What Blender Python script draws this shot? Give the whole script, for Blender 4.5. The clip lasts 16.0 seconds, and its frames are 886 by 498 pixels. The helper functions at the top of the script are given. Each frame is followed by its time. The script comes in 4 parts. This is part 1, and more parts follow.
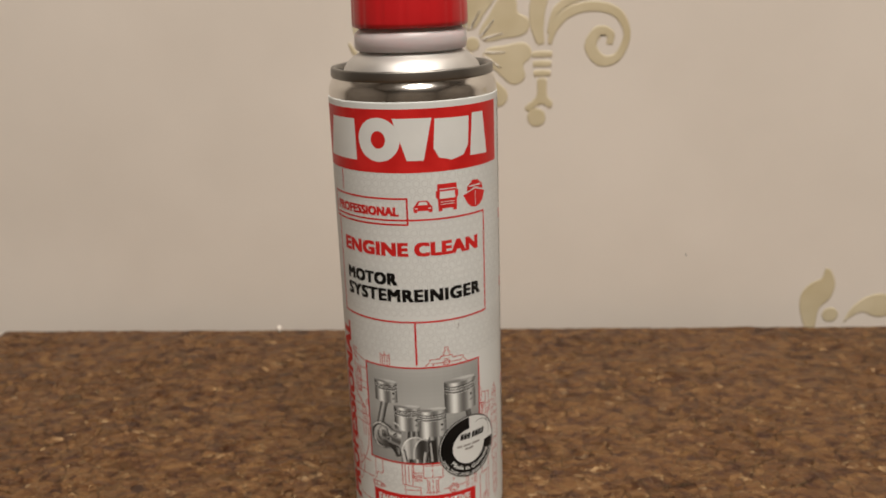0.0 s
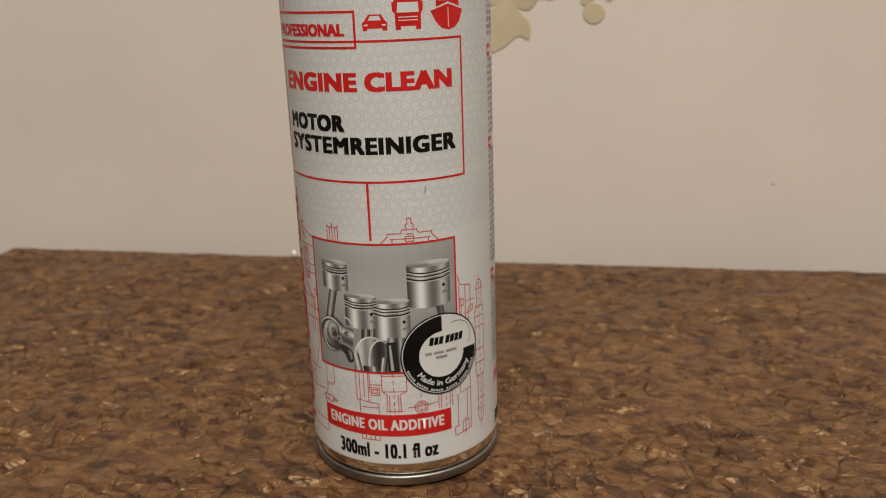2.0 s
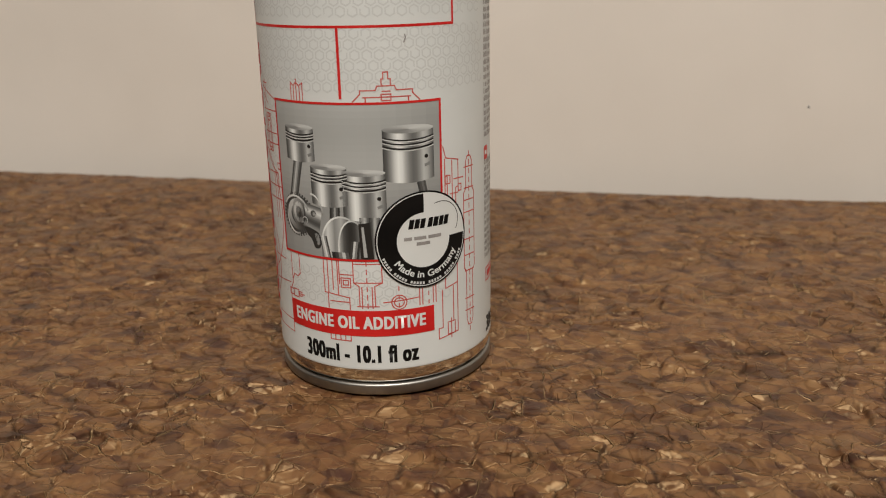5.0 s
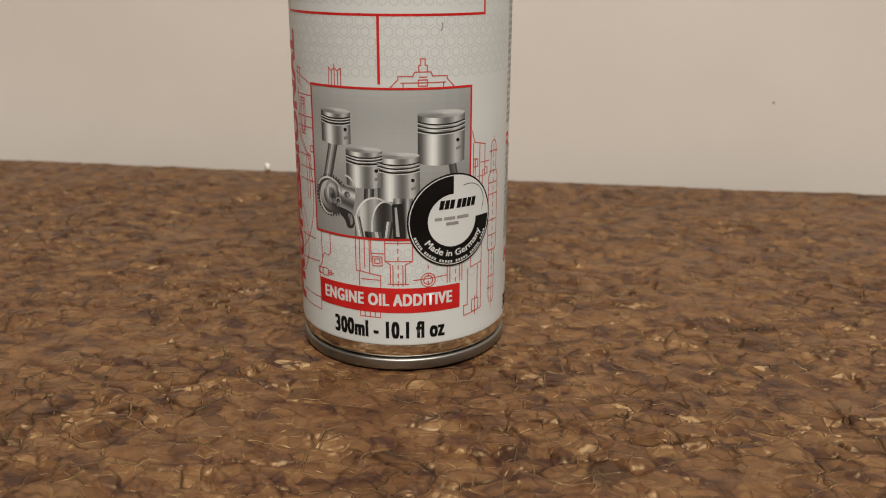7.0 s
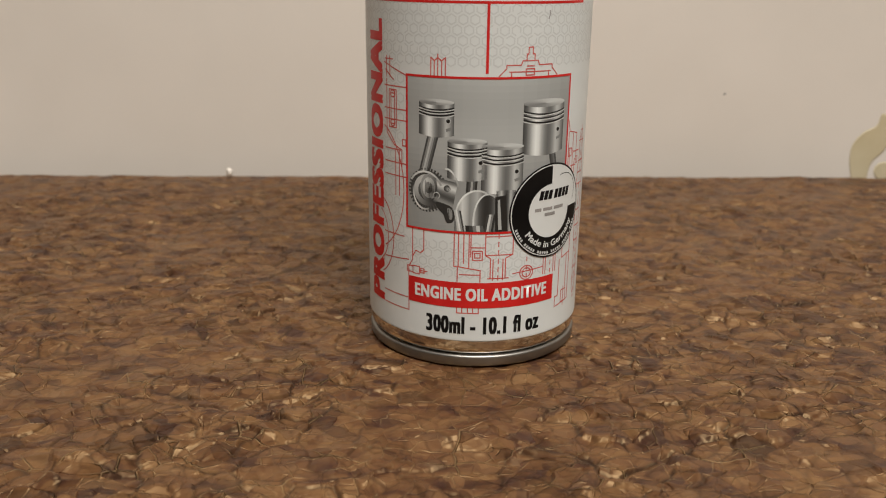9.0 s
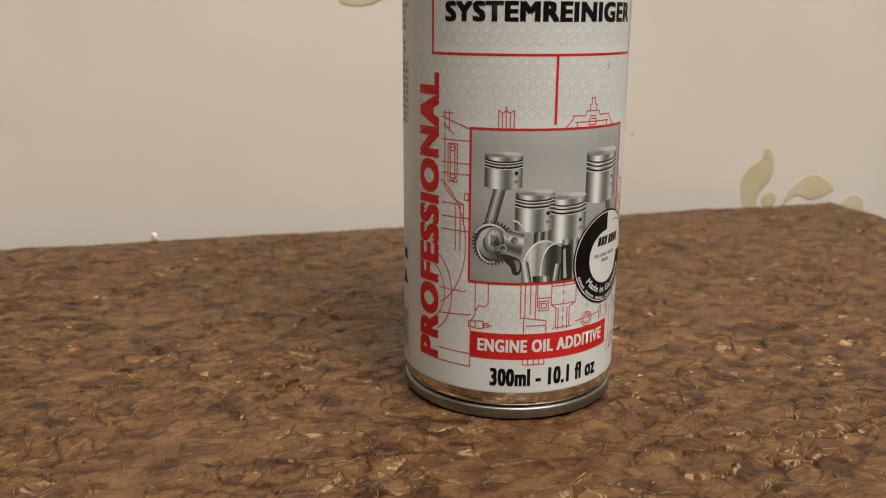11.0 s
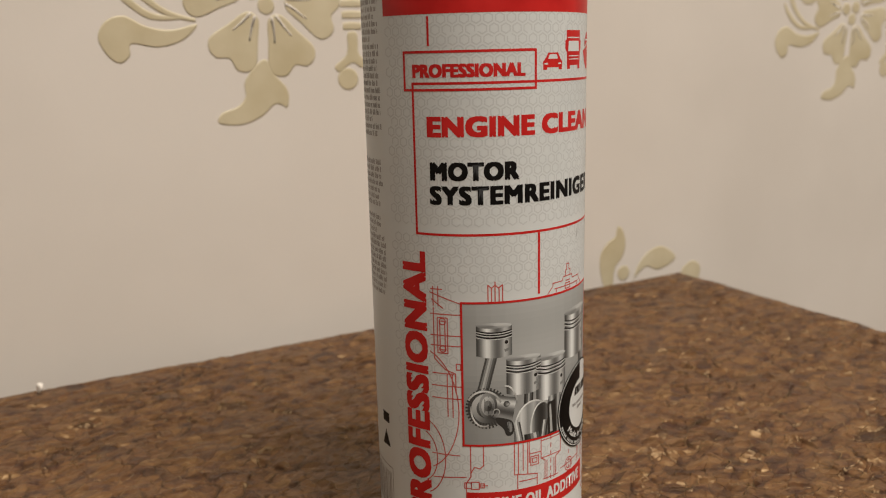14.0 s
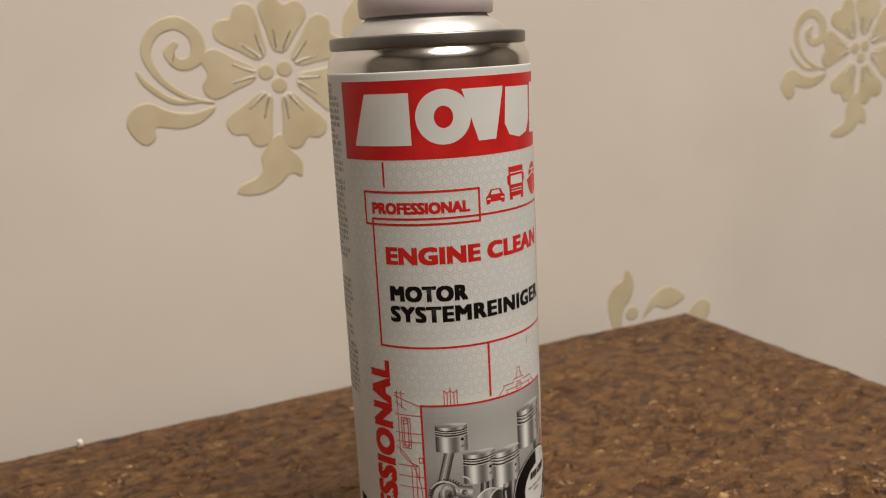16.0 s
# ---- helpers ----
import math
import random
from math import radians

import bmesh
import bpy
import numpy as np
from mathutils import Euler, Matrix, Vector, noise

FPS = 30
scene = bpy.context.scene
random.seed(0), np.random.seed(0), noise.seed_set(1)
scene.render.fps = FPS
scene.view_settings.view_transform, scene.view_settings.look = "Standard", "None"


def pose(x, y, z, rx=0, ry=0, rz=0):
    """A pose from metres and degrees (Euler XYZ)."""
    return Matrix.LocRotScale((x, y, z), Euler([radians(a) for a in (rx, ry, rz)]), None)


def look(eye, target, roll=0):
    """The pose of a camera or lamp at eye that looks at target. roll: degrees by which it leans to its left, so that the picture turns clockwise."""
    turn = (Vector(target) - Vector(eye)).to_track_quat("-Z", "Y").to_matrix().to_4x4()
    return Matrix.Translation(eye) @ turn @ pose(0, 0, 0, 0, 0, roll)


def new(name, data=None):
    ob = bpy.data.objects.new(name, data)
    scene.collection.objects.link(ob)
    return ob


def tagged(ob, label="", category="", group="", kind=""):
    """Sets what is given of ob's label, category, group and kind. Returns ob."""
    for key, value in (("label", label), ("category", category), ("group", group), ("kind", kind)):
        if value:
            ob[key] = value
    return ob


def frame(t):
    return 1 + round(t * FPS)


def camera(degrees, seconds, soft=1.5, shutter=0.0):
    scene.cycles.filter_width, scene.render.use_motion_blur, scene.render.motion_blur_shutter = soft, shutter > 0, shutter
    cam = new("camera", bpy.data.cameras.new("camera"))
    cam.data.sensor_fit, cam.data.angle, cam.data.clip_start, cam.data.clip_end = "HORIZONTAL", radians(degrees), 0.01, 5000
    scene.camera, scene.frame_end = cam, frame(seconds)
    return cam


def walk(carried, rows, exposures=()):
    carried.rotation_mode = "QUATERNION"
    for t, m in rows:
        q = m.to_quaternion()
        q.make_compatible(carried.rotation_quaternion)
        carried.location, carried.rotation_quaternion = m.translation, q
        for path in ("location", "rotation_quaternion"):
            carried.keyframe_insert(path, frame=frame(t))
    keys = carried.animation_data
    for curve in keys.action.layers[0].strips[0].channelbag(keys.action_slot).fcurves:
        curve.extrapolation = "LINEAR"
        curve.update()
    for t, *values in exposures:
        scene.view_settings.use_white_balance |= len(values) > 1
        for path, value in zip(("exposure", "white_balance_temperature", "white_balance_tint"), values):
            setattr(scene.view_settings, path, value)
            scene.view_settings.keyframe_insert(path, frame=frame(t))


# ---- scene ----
cam = camera(53.95, 16.0, soft=1.1)
cam.data.dof.use_dof, cam.data.dof.focus_distance, cam.data.dof.aperture_fstop = True, 0.197, 25.0
ROWS = [
    (0.0, 0.02778, -0.27543, 0.18438, 72.686, 1.857, 3.565),
    (0.5, 0.03850, -0.26036, 0.17643, 72.161, 2.074, 5.703),
    (1.0, 0.04904, -0.24527, 0.15816, 72.169, 2.098, 7.889),
    (1.5, 0.05247, -0.23601, 0.14349, 72.491, 2.119, 9.828),
    (2.0, 0.05889, -0.22153, 0.12833, 72.835, 1.936, 11.201),
    (2.5, 0.06123, -0.20670, 0.11330, 73.065, 1.929, 12.190),
    (3.0, 0.06280, -0.20032, 0.10287, 72.778, 1.793, 12.787),
    (3.5, 0.06372, -0.19629, 0.09690, 72.142, 1.721, 13.154),
    (4.0, 0.06333, -0.19413, 0.09433, 71.752, 1.538, 13.263),
    (6.5, 0.05064, -0.20841, 0.09648, 71.561, 0.248, 10.265),
    (7.0, 0.04243, -0.21133, 0.09453, 71.432, -0.211, 8.699),
    (7.5, 0.02755, -0.21276, 0.09229, 71.412, -0.544, 6.505),
    (8.0, 0.01368, -0.21526, 0.09109, 71.627, -0.686, 4.114),
    (8.5, 0.00188, -0.21447, 0.09028, 71.712, -0.641, 1.467),
    (9.0, -0.01512, -0.21179, 0.09048, 71.804, -0.610, -1.795),
    (11.5, -0.08029, -0.19508, 0.09141, 75.720, -0.150, -18.226),
    (12.0, -0.08980, -0.18981, 0.09538, 76.300, 0.005, -21.724),
    (12.5, -0.09923, -0.18593, 0.09771, 76.631, 0.215, -24.528),
    (13.0, -0.10463, -0.18381, 0.10565, 76.936, 0.517, -26.647),
    (13.5, -0.10740, -0.18335, 0.11286, 77.211, 0.947, -27.993),
    (14.0, -0.10913, -0.18291, 0.12165, 77.398, 1.349, -28.824),
    (14.5, -0.10904, -0.18316, 0.12762, 77.524, 1.700, -29.028),
    (15.0, -0.10591, -0.18725, 0.13587, 77.403, 2.105, -28.496),
    (15.5, -0.10329, -0.19528, 0.14143, 77.249, 2.511, -27.273),
    (16.0, -0.09627, -0.21143, 0.15483, 77.189, 2.970, -25.447),
]
EXPOSURES = [(0.0, -0.16, 6620, 10), (1.5, -0.2, 6580, 10), (2.2, -0.18, 6540, 10), (3.5, -0.07, 6450, 9), (6.0, 0.0, 6370, 8), (9.0, 0.0, 6350, 8), (12.0, 0.02, 6450, 8), (14.0, -0.07, 6580, 9), (15.5, -0.14, 6620, 10), (16.0, -0.16, 6620, 10)]
walk(cam, [(t, pose(x, y, z, rx, ry, rz)) for t, x, y, z, rx, ry, rz in ROWS], EXPOSURES)

# ---- light ----
# The back wall stands at y = WALL_Y, the table top at z = 0, the can on the origin.
WALL_Y = 0.1887
FLOOR_Z, CEIL_Z = -0.46, 2.1
ROOM = (-1.7, 2.1, -2.9, WALL_Y)
LAMP_X, LAMP_Y = 0.30, -1.0

world = bpy.data.worlds.new("room_air")
world.use_nodes = True
world.node_tree.nodes["Background"].inputs[0].default_value = (1.0, 0.94, 0.86, 1)
world.node_tree.nodes["Background"].inputs[1].default_value = 0.02
scene.world = world


def area_lamp(name, place, target, size, watts, colour):
    data = bpy.data.lights.new(name, "AREA")
    data.shape, data.size, data.energy, data.color = "DISK", size, watts, colour
    ob = new(name, data)
    ob.matrix_world = look(place, target)
    return ob


area_lamp("ceiling_lamp_light", (LAMP_X, LAMP_Y, CEIL_Z - 0.17), (LAMP_X, LAMP_Y, 0.0), 1.1, 78.0, (1.0, 0.915, 0.83))


# ---- materials ----
def material(name, colour, rough=0.5, metal=0.0, spec=0.5):
    m = bpy.data.materials.new(name)
    m.use_nodes = True
    b = m.node_tree.nodes["Principled BSDF"]
    b.inputs["Base Color"].default_value = (*colour, 1)
    b.inputs["Roughness"].default_value = rough
    b.inputs["Metallic"].default_value = metal
    b.inputs["Specular IOR Level"].default_value = spec
    return m


def node(m, kind, **inputs):
    n = m.node_tree.nodes.new(kind)
    for k, v in inputs.items():
        n.inputs[k.replace("_", " ")].default_value = v
    return n


def link(m, a, b):
    m.node_tree.links.new(a, b)


def varied(m, dark, light, scale, detail=4.0, low=0.35, high=0.65, bump=0.0, bump_scale=None, distance=0.001, stretch=(1, 1, 1), rough=None):
    """Colour between two tones by noise, a fine relief, and an uneven gloss."""
    b = m.node_tree.nodes["Principled BSDF"]
    co = node(m, "ShaderNodeTexCoord")
    mp = node(m, "ShaderNodeMapping", Scale=stretch)
    link(m, co.outputs["Object"], mp.inputs["Vector"])
    n = node(m, "ShaderNodeTexNoise", Scale=scale, Detail=detail)
    link(m, mp.outputs[0], n.inputs["Vector"])
    r = node(m, "ShaderNodeValToRGB")
    r.color_ramp.elements[0].position, r.color_ramp.elements[1].position = low, high
    r.color_ramp.elements[0].color, r.color_ramp.elements[1].color = (*dark, 1), (*light, 1)
    link(m, n.outputs["Fac"], r.inputs[0])
    link(m, r.outputs[0], b.inputs["Base Color"])
    if bump:
        n2 = node(m, "ShaderNodeTexNoise", Scale=bump_scale or scale * 6, Detail=5.0)
        link(m, mp.outputs[0], n2.inputs["Vector"])
        bp = node(m, "ShaderNodeBump", Strength=bump, Distance=distance)
        link(m, n2.outputs["Fac"], bp.inputs["Height"])
        link(m, bp.outputs[0], b.inputs["Normal"])
    if rough:
        mr = node(m, "ShaderNodeMapRange", To_Min=rough[0], To_Max=rough[1])
        link(m, n.outputs["Fac"], mr.inputs["Value"])
        link(m, mr.outputs[0], b.inputs["Roughness"])
    return m


WALLPAPER = varied(material("wallpaper_cream", (0.7, 0.66, 0.6), 0.62), (0.66, 0.615, 0.555), (0.71, 0.665, 0.605), 9.0, bump=0.08, bump_scale=420.0, distance=0.0004)
GOLD_PRINT = varied(material("wallpaper_gold_relief", (0.5, 0.42, 0.24), 0.5), (0.52, 0.45, 0.29), (0.61, 0.545, 0.385), 38.0, bump=0.12, bump_scale=500.0, distance=0.0004)
# Unseen side and back walls, floor and ceiling: tones kept low to cut bounced light.
PLAIN_WALL = varied(material("unseen_dark_wall", (0.62, 0.57, 0.5), 0.8), (0.15, 0.13, 0.11), (0.20, 0.175, 0.15), 3.0)
CEILING = material("ceiling_white", (0.45, 0.43, 0.40), 0.85)
FLOORING = varied(material("floor_wood", (0.22, 0.13, 0.07), 0.45), (0.08, 0.05, 0.03), (0.15, 0.095, 0.055), 5.0, stretch=(1, 9, 1))


def crinkled_vinyl():
    """Glossy brown vinyl, crushed into small tilted facets with pinched creases between them."""
    m = material("crinkled_brown_vinyl", (0.15, 0.09, 0.05), 0.4, spec=0.55)
    b = m.node_tree.nodes["Principled BSDF"]
    b.inputs["Metallic"].default_value = 0.0
    b.inputs["IOR"].default_value = 1.6
    b.inputs["Specular Tint"].default_value = (1.0, 0.72, 0.40, 1)

    def vec(op, *ins):
        n = m.node_tree.nodes.new("ShaderNodeVectorMath")
        n.operation = op
        for i, v in enumerate(ins):
            if isinstance(v, tuple):
                n.inputs[i].default_value = v
            else:
                link(m, v, n.inputs[i])
        return n

    def num(op, *ins):
        n = m.node_tree.nodes.new("ShaderNodeMath")
        n.operation = op
        for i, v in enumerate(ins):
            if isinstance(v, (int, float)):
                n.inputs[i].default_value = v
            else:
                link(m, v, n.inputs[i])
        return n.outputs[0]

    co = node(m, "ShaderNodeTexCoord").outputs["Object"]
    flat = vec("MULTIPLY", co, (0.82, 1.2, 0.0)).outputs[0]
    bent = flat
    for scale, reach in ((55.0, 0.006), (190.0, 0.0011)):
        n = node(m, "ShaderNodeTexNoise", Scale=scale, Detail=2.0)
        link(m, flat, n.inputs["Vector"])
        off = vec("MULTIPLY", vec("SUBTRACT", n.outputs["Color"], (0.5, 0.5, 0.5)).outputs[0], (reach, reach, 0.0)).outputs[0]
        bent = vec("ADD", bent, off).outputs[0]
    spots = node(m, "ShaderNodeTexNoise", Scale=22.0, Detail=2.0)
    link(m, flat, spots.inputs["Vector"])
    calm = node(m, "ShaderNodeMapRange", From_Min=0.36, From_Max=0.56, To_Min=0.4, To_Max=1.0)
    link(m, spots.outputs["Fac"], calm.inputs["Value"])

    height = None
    for scale, wide, deep, shift in ((150.0, 0.042, 0.00060, 0.0), (230.0, 0.048, 0.00042, 3.7)):
        f = node(m, "ShaderNodeTexVoronoi", Scale=scale)
        f.voronoi_dimensions, f.feature = "2D", "DISTANCE_TO_EDGE"
        link(m, bent, f.inputs["Vector"])
        pinch = node(m, "ShaderNodeMapRange", From_Min=0.0, From_Max=wide, To_Min=1.0, To_Max=0.0)
        pinch.interpolation_type = "SMOOTHSTEP"
        link(m, f.outputs["Distance"], pinch.inputs["Value"])
        run = node(m, "ShaderNodeTexNoise", Scale=scale * 0.55, Detail=1.0)
        link(m, vec("ADD", flat, (shift, shift, 0.0)).outputs[0], run.inputs["Vector"])
        keep = node(m, "ShaderNodeMapRange", From_Min=0.44, From_Max=0.66, To_Min=-0.4, To_Max=1.0)
        link(m, run.outputs["Fac"], keep.inputs["Value"])
        h = num("MULTIPLY", num("MULTIPLY", num("MULTIPLY", pinch.outputs[0], keep.outputs[0]), deep), calm.outputs[0])
        height = h if height is None else num("ADD", height, h)
        crest_light = num("MULTIPLY", pinch.outputs[0], num("MAXIMUM", keep.outputs[0], 0.0))
        crest = crest_light if scale < 160 else num("MAXIMUM", crest, num("MULTIPLY", crest_light, 0.7))
    # Each plate of the crushed film lies at its own tilt.
    lean = node(m, "ShaderNodeNewGeometry").outputs["Normal"]
    for scale, steep in ((150.0, 0.74), (360.0, 0.50), (230.0, 0.74)):
        cells = node(m, "ShaderNodeTexVoronoi", Scale=scale)
        cells.voronoi_dimensions = "2D"
        link(m, bent, cells.inputs["Vector"])
        off = vec("MULTIPLY", vec("SUBTRACT", cells.outputs["Color"], (0.5, 0.5, 0.5)).outputs[0], (steep, steep, 0.0)).outputs[0]
        tipped = vec("SCALE", off)
        link(m, calm.outputs[0], tipped.inputs["Scale"])
        lean = vec("ADD", lean, tipped.outputs[0]).outputs[0]
        if scale == 360.0:
            tint = cells.outputs["Color"]
        else:
            hue = node(m, "ShaderNodeSeparateColor")
            link(m, cells.outputs["Color"], hue.inputs[0])
            sides = hue.outputs[2]
    lean = vec("NORMALIZE", lean).outputs[0]
    grain = node(m, "ShaderNodeTexNoise", Scale=900.0, Detail=4.0)
    link(m, flat, grain.inputs["Vector"])
    height = num("ADD", height, num("MULTIPLY", grain.outputs["Fac"], 0.00003))
    bump = node(m, "ShaderNodeBump", Strength=1.0, Distance=1.0)
    link(m, height, bump.inputs["Height"])
    link(m, lean, bump.inputs["Normal"])
    link(m, bump.outputs[0], b.inputs["Normal"])

    # Uneven tone by noise and by plate: tan to purple-brown.
    patch = node(m, "ShaderNodeTexNoise", Scale=140.0, Detail=6.0)
    link(m, bent, patch.inputs["Vector"])
    sep = node(m, "ShaderNodeSeparateColor")
    link(m, tint, sep.inputs[0])
    mixed = num("ADD", num("MULTIPLY", patch.outputs["Fac"], 0.75), num("MULTIPLY", num("ADD", sep.outputs[2], sides), 0.19))
    ramp = node(m, "ShaderNodeValToRGB")
    els = ramp.color_ramp.elements
    els[0].position, els[0].color = 0.38, (0.036, 0.013, 0.010, 1)
    els[1].position, els[1].color = 0.76, (0.148, 0.076, 0.031, 1)
    mid = els.new(0.53)
    mid.color = (0.098, 0.043, 0.018, 1)
    link(m, mixed, ramp.inputs[0])
    # Crease shade is put into the base colour: near black along the cracks.
    shade_attr = node(m, "ShaderNodeAttribute")
    shade_attr.attribute_name = "painted_shade"
    shade_amount = num("MULTIPLY", shade_attr.outputs["Fac"], num("ADD", num("MULTIPLY", grain.outputs["Fac"], 0.9), 0.5))
    crease_shade = m.node_tree.nodes.new("ShaderNodeMix")
    crease_shade.data_type, crease_shade.clamp_factor = "RGBA", True
    link(m, shade_amount, crease_shade.inputs[0])
    link(m, ramp.outputs[0], crease_shade.inputs[6])
    crease_shade.inputs[7].default_value = (0.010, 0.003, 0.003, 1)
    # Highlights painted into the colour: pale tan along the folds' crests.
    crests = m.node_tree.nodes.new("ShaderNodeMix")
    crests.data_type, crests.clamp_factor = "RGBA", True
    link(m, num("MULTIPLY", crest, 0.45), crests.inputs[0])
    link(m, crease_shade.outputs[2], crests.inputs[6])
    crests.inputs[7].default_value = (0.33, 0.225, 0.11, 1)
    link(m, crests.outputs[2], b.inputs["Base Color"])
    rr = node(m, "ShaderNodeMapRange", To_Min=0.38, To_Max=0.50)
    link(m, grain.outputs["Fac"], rr.inputs["Value"])
    link(m, rr.outputs[0], b.inputs["Roughness"])
    return m


LEATHER = crinkled_vinyl()
TIN = varied(material("polished_tinplate", (0.78, 0.76, 0.72), 0.14, 1.0), (0.70, 0.68, 0.64), (0.80, 0.78, 0.74), 60.0, rough=(0.1, 0.2))
DULL_TIN = varied(material("dull_rolled_tin", (0.4, 0.39, 0.37), 0.38, 1.0), (0.24, 0.235, 0.22), (0.32, 0.31, 0.29), 80.0, rough=(0.38, 0.5))
SATIN_TIN = varied(material("satin_cone_tin", (0.66, 0.65, 0.63), 0.36, 1.0), (0.62, 0.61, 0.59), (0.7, 0.69, 0.67), 70.0, rough=(0.46, 0.56))
PAPER = varied(material("label_white", (0.7, 0.69, 0.66), 0.4, spec=0.25), (0.625, 0.660, 0.655), (0.665, 0.70, 0.695), 55.0, bump=0.12, bump_scale=700.0, distance=0.0002)
RED_INK = varied(material("ink_red", (0.55, 0.02, 0.02), 0.4, spec=0.25), (0.50, 0.015, 0.014), (0.60, 0.024, 0.022), 120.0)
THIN_RED = varied(material("ink_fine_red", (0.6, 0.2, 0.17), 0.45, spec=0.25), (0.47, 0.07, 0.06), (0.55, 0.13, 0.11), 200.0)
BLACK_INK = varied(material("ink_black", (0.006, 0.006, 0.006), 0.45, spec=0.12), (0.005, 0.005, 0.005), (0.009, 0.0085, 0.008), 90.0)
GREY_INK = varied(material("ink_grey_text", (0.2, 0.2, 0.19), 0.5), (0.22, 0.215, 0.21), (0.34, 0.33, 0.32), 150.0)
PALE_INK = material("ink_pale_grey", (0.56, 0.588, 0.584), 0.42, spec=0.25)
WHITE_INK = varied(material("ink_white", (0.7, 0.69, 0.66), 0.4, spec=0.25), (0.645, 0.675, 0.668), (0.685, 0.715, 0.708), 80.0)
RED_PLASTIC = varied(material("cap_red_plastic", (0.5, 0.012, 0.016), 0.3), (0.46, 0.010, 0.014), (0.54, 0.014, 0.018), 40.0, bump=0.05, bump_scale=900.0, distance=0.0002)
MILKY = material("collar_milky_plastic", (0.56, 0.50, 0.515), 0.35)
MILKY.node_tree.nodes["Principled BSDF"].inputs["Subsurface Weight"].default_value = 0.35
MILKY.node_tree.nodes["Principled BSDF"].inputs["Subsurface Radius"].default_value = (0.004, 0.002, 0.002)
LAMP_GLOW = material("lamp_diffuser", (0.9, 0.88, 0.84), 0.5)

# Printed picture: each face of the print carries its own grey.
PHOTO = material("ink_photo_grey", (0.4, 0.4, 0.4), 0.38)
_a = node(PHOTO, "ShaderNodeVertexColor")
_a.layer_name = "ink"
link(PHOTO, _a.outputs["Color"], PHOTO.node_tree.nodes["Principled BSDF"].inputs["Base Color"])


# ---- helpers for shapes ----
def part(name, bm, mat, parent=None, label=""):
    me = bpy.data.meshes.new(name)
    bm.to_mesh(me)
    bm.free()
    me.materials.append(mat)
    ob = new(name, me)
    if parent:
        ob.parent = parent
    if label:
        tagged(ob, label)
    return ob


def thing(name, label, category, at=(0, 0, 0), kind=""):
    ob = new(name)
    ob.location = at
    ob.empty_display_size = 0.02
    return tagged(ob, label, category, kind=kind)


def box(bm, lo, hi, bevel=0.0):
    out = bmesh.ops.create_cube(bm, size=1)
    for v in out["verts"]:
        v.co = Vector([(lo[i] + hi[i]) / 2 + v.co[i] * (hi[i] - lo[i]) for i in range(3)])
    if bevel:
        edges = list({e for v in out["verts"] for e in v.link_edges})
        bmesh.ops.bevel(bm, geom=edges, offset=bevel, segments=3, affect="EDGES", profile=0.5)
    return bm


def lathe(profile, seg=144, flutes=0, depth=0.0):
    """Turns (radius, height) pairs about the z axis. flutes: shallow vertical grooves."""
    bm = bmesh.new()
    rings = []
    for r, z in profile:
        if r < 1e-6:
            rings.append([bm.verts.new((0, 0, z))])
            continue
        ring = []
        for k in range(seg):
            a = 2 * math.pi * k / seg
            rr = r - depth * (0.5 + 0.5 * math.cos(a * flutes)) ** 6 if flutes else r
            ring.append(bm.verts.new((rr * math.sin(a), -rr * math.cos(a), z)))
        rings.append(ring)
    for p, q in zip(rings, rings[1:]):
        for k in range(seg):
            j = (k + 1) % seg
            if len(p) == 1:
                bm.faces.new((p[0], q[j], q[k]))
            elif len(q) == 1:
                bm.faces.new((p[k], p[j], q[0]))
            else:
                bm.faces.new((p[k], p[j], q[j], q[k]))
    bmesh.ops.recalc_face_normals(bm, faces=bm.faces)
    for f in bm.faces:
        f.smooth = True
    return bm


def arc(cx, cz, r, a0, a1, n=6):
    return [(cx + r * math.cos(radians(a0 + (a1 - a0) * i / n)), cz + r * math.sin(radians(a0 + (a1 - a0) * i / n))) for i in range(n + 1)]


# ---- the room ----
def slab(name, lo, hi, mat):
    return tagged(part(name, box(bmesh.new(), lo, hi), mat), kind="structure")


X0, X1, Y0, Y1 = ROOM
wall_north = slab("wall_north", (X0 - 0.1, WALL_Y, FLOOR_Z), (X1 + 0.1, WALL_Y + 0.12, CEIL_Z), WALLPAPER)
tagged(wall_north, "cream wallpaper wall with raised gold flowers and scrolls", "wall")
tagged(slab("wall_south", (X0 - 0.1, Y0 - 0.12, FLOOR_Z), (X1 + 0.1, Y0, CEIL_Z), PLAIN_WALL), "plain unseen wall, dark to cut bounced light", "wall")
tagged(slab("wall_west", (X0 - 0.1, Y0, FLOOR_Z), (X0, WALL_Y, CEIL_Z), PLAIN_WALL), "plain unseen wall, dark to cut bounced light", "wall")
tagged(slab("wall_east", (X1, Y0, FLOOR_Z), (X1 + 0.1, WALL_Y, CEIL_Z), PLAIN_WALL), "plain unseen wall, dark to cut bounced light", "wall")
tagged(slab("floor", (X0 - 0.1, Y0 - 0.12, FLOOR_Z - 0.1), (X1 + 0.1, WALL_Y + 0.12, FLOOR_Z), FLOORING), "brown wooden floor", "floor")
tagged(slab("ceiling", (X0 - 0.1, Y0 - 0.12, CEIL_Z), (X1 + 0.1, WALL_Y + 0.12, CEIL_Z + 0.1), CEILING), "plain white ceiling", "ceiling")

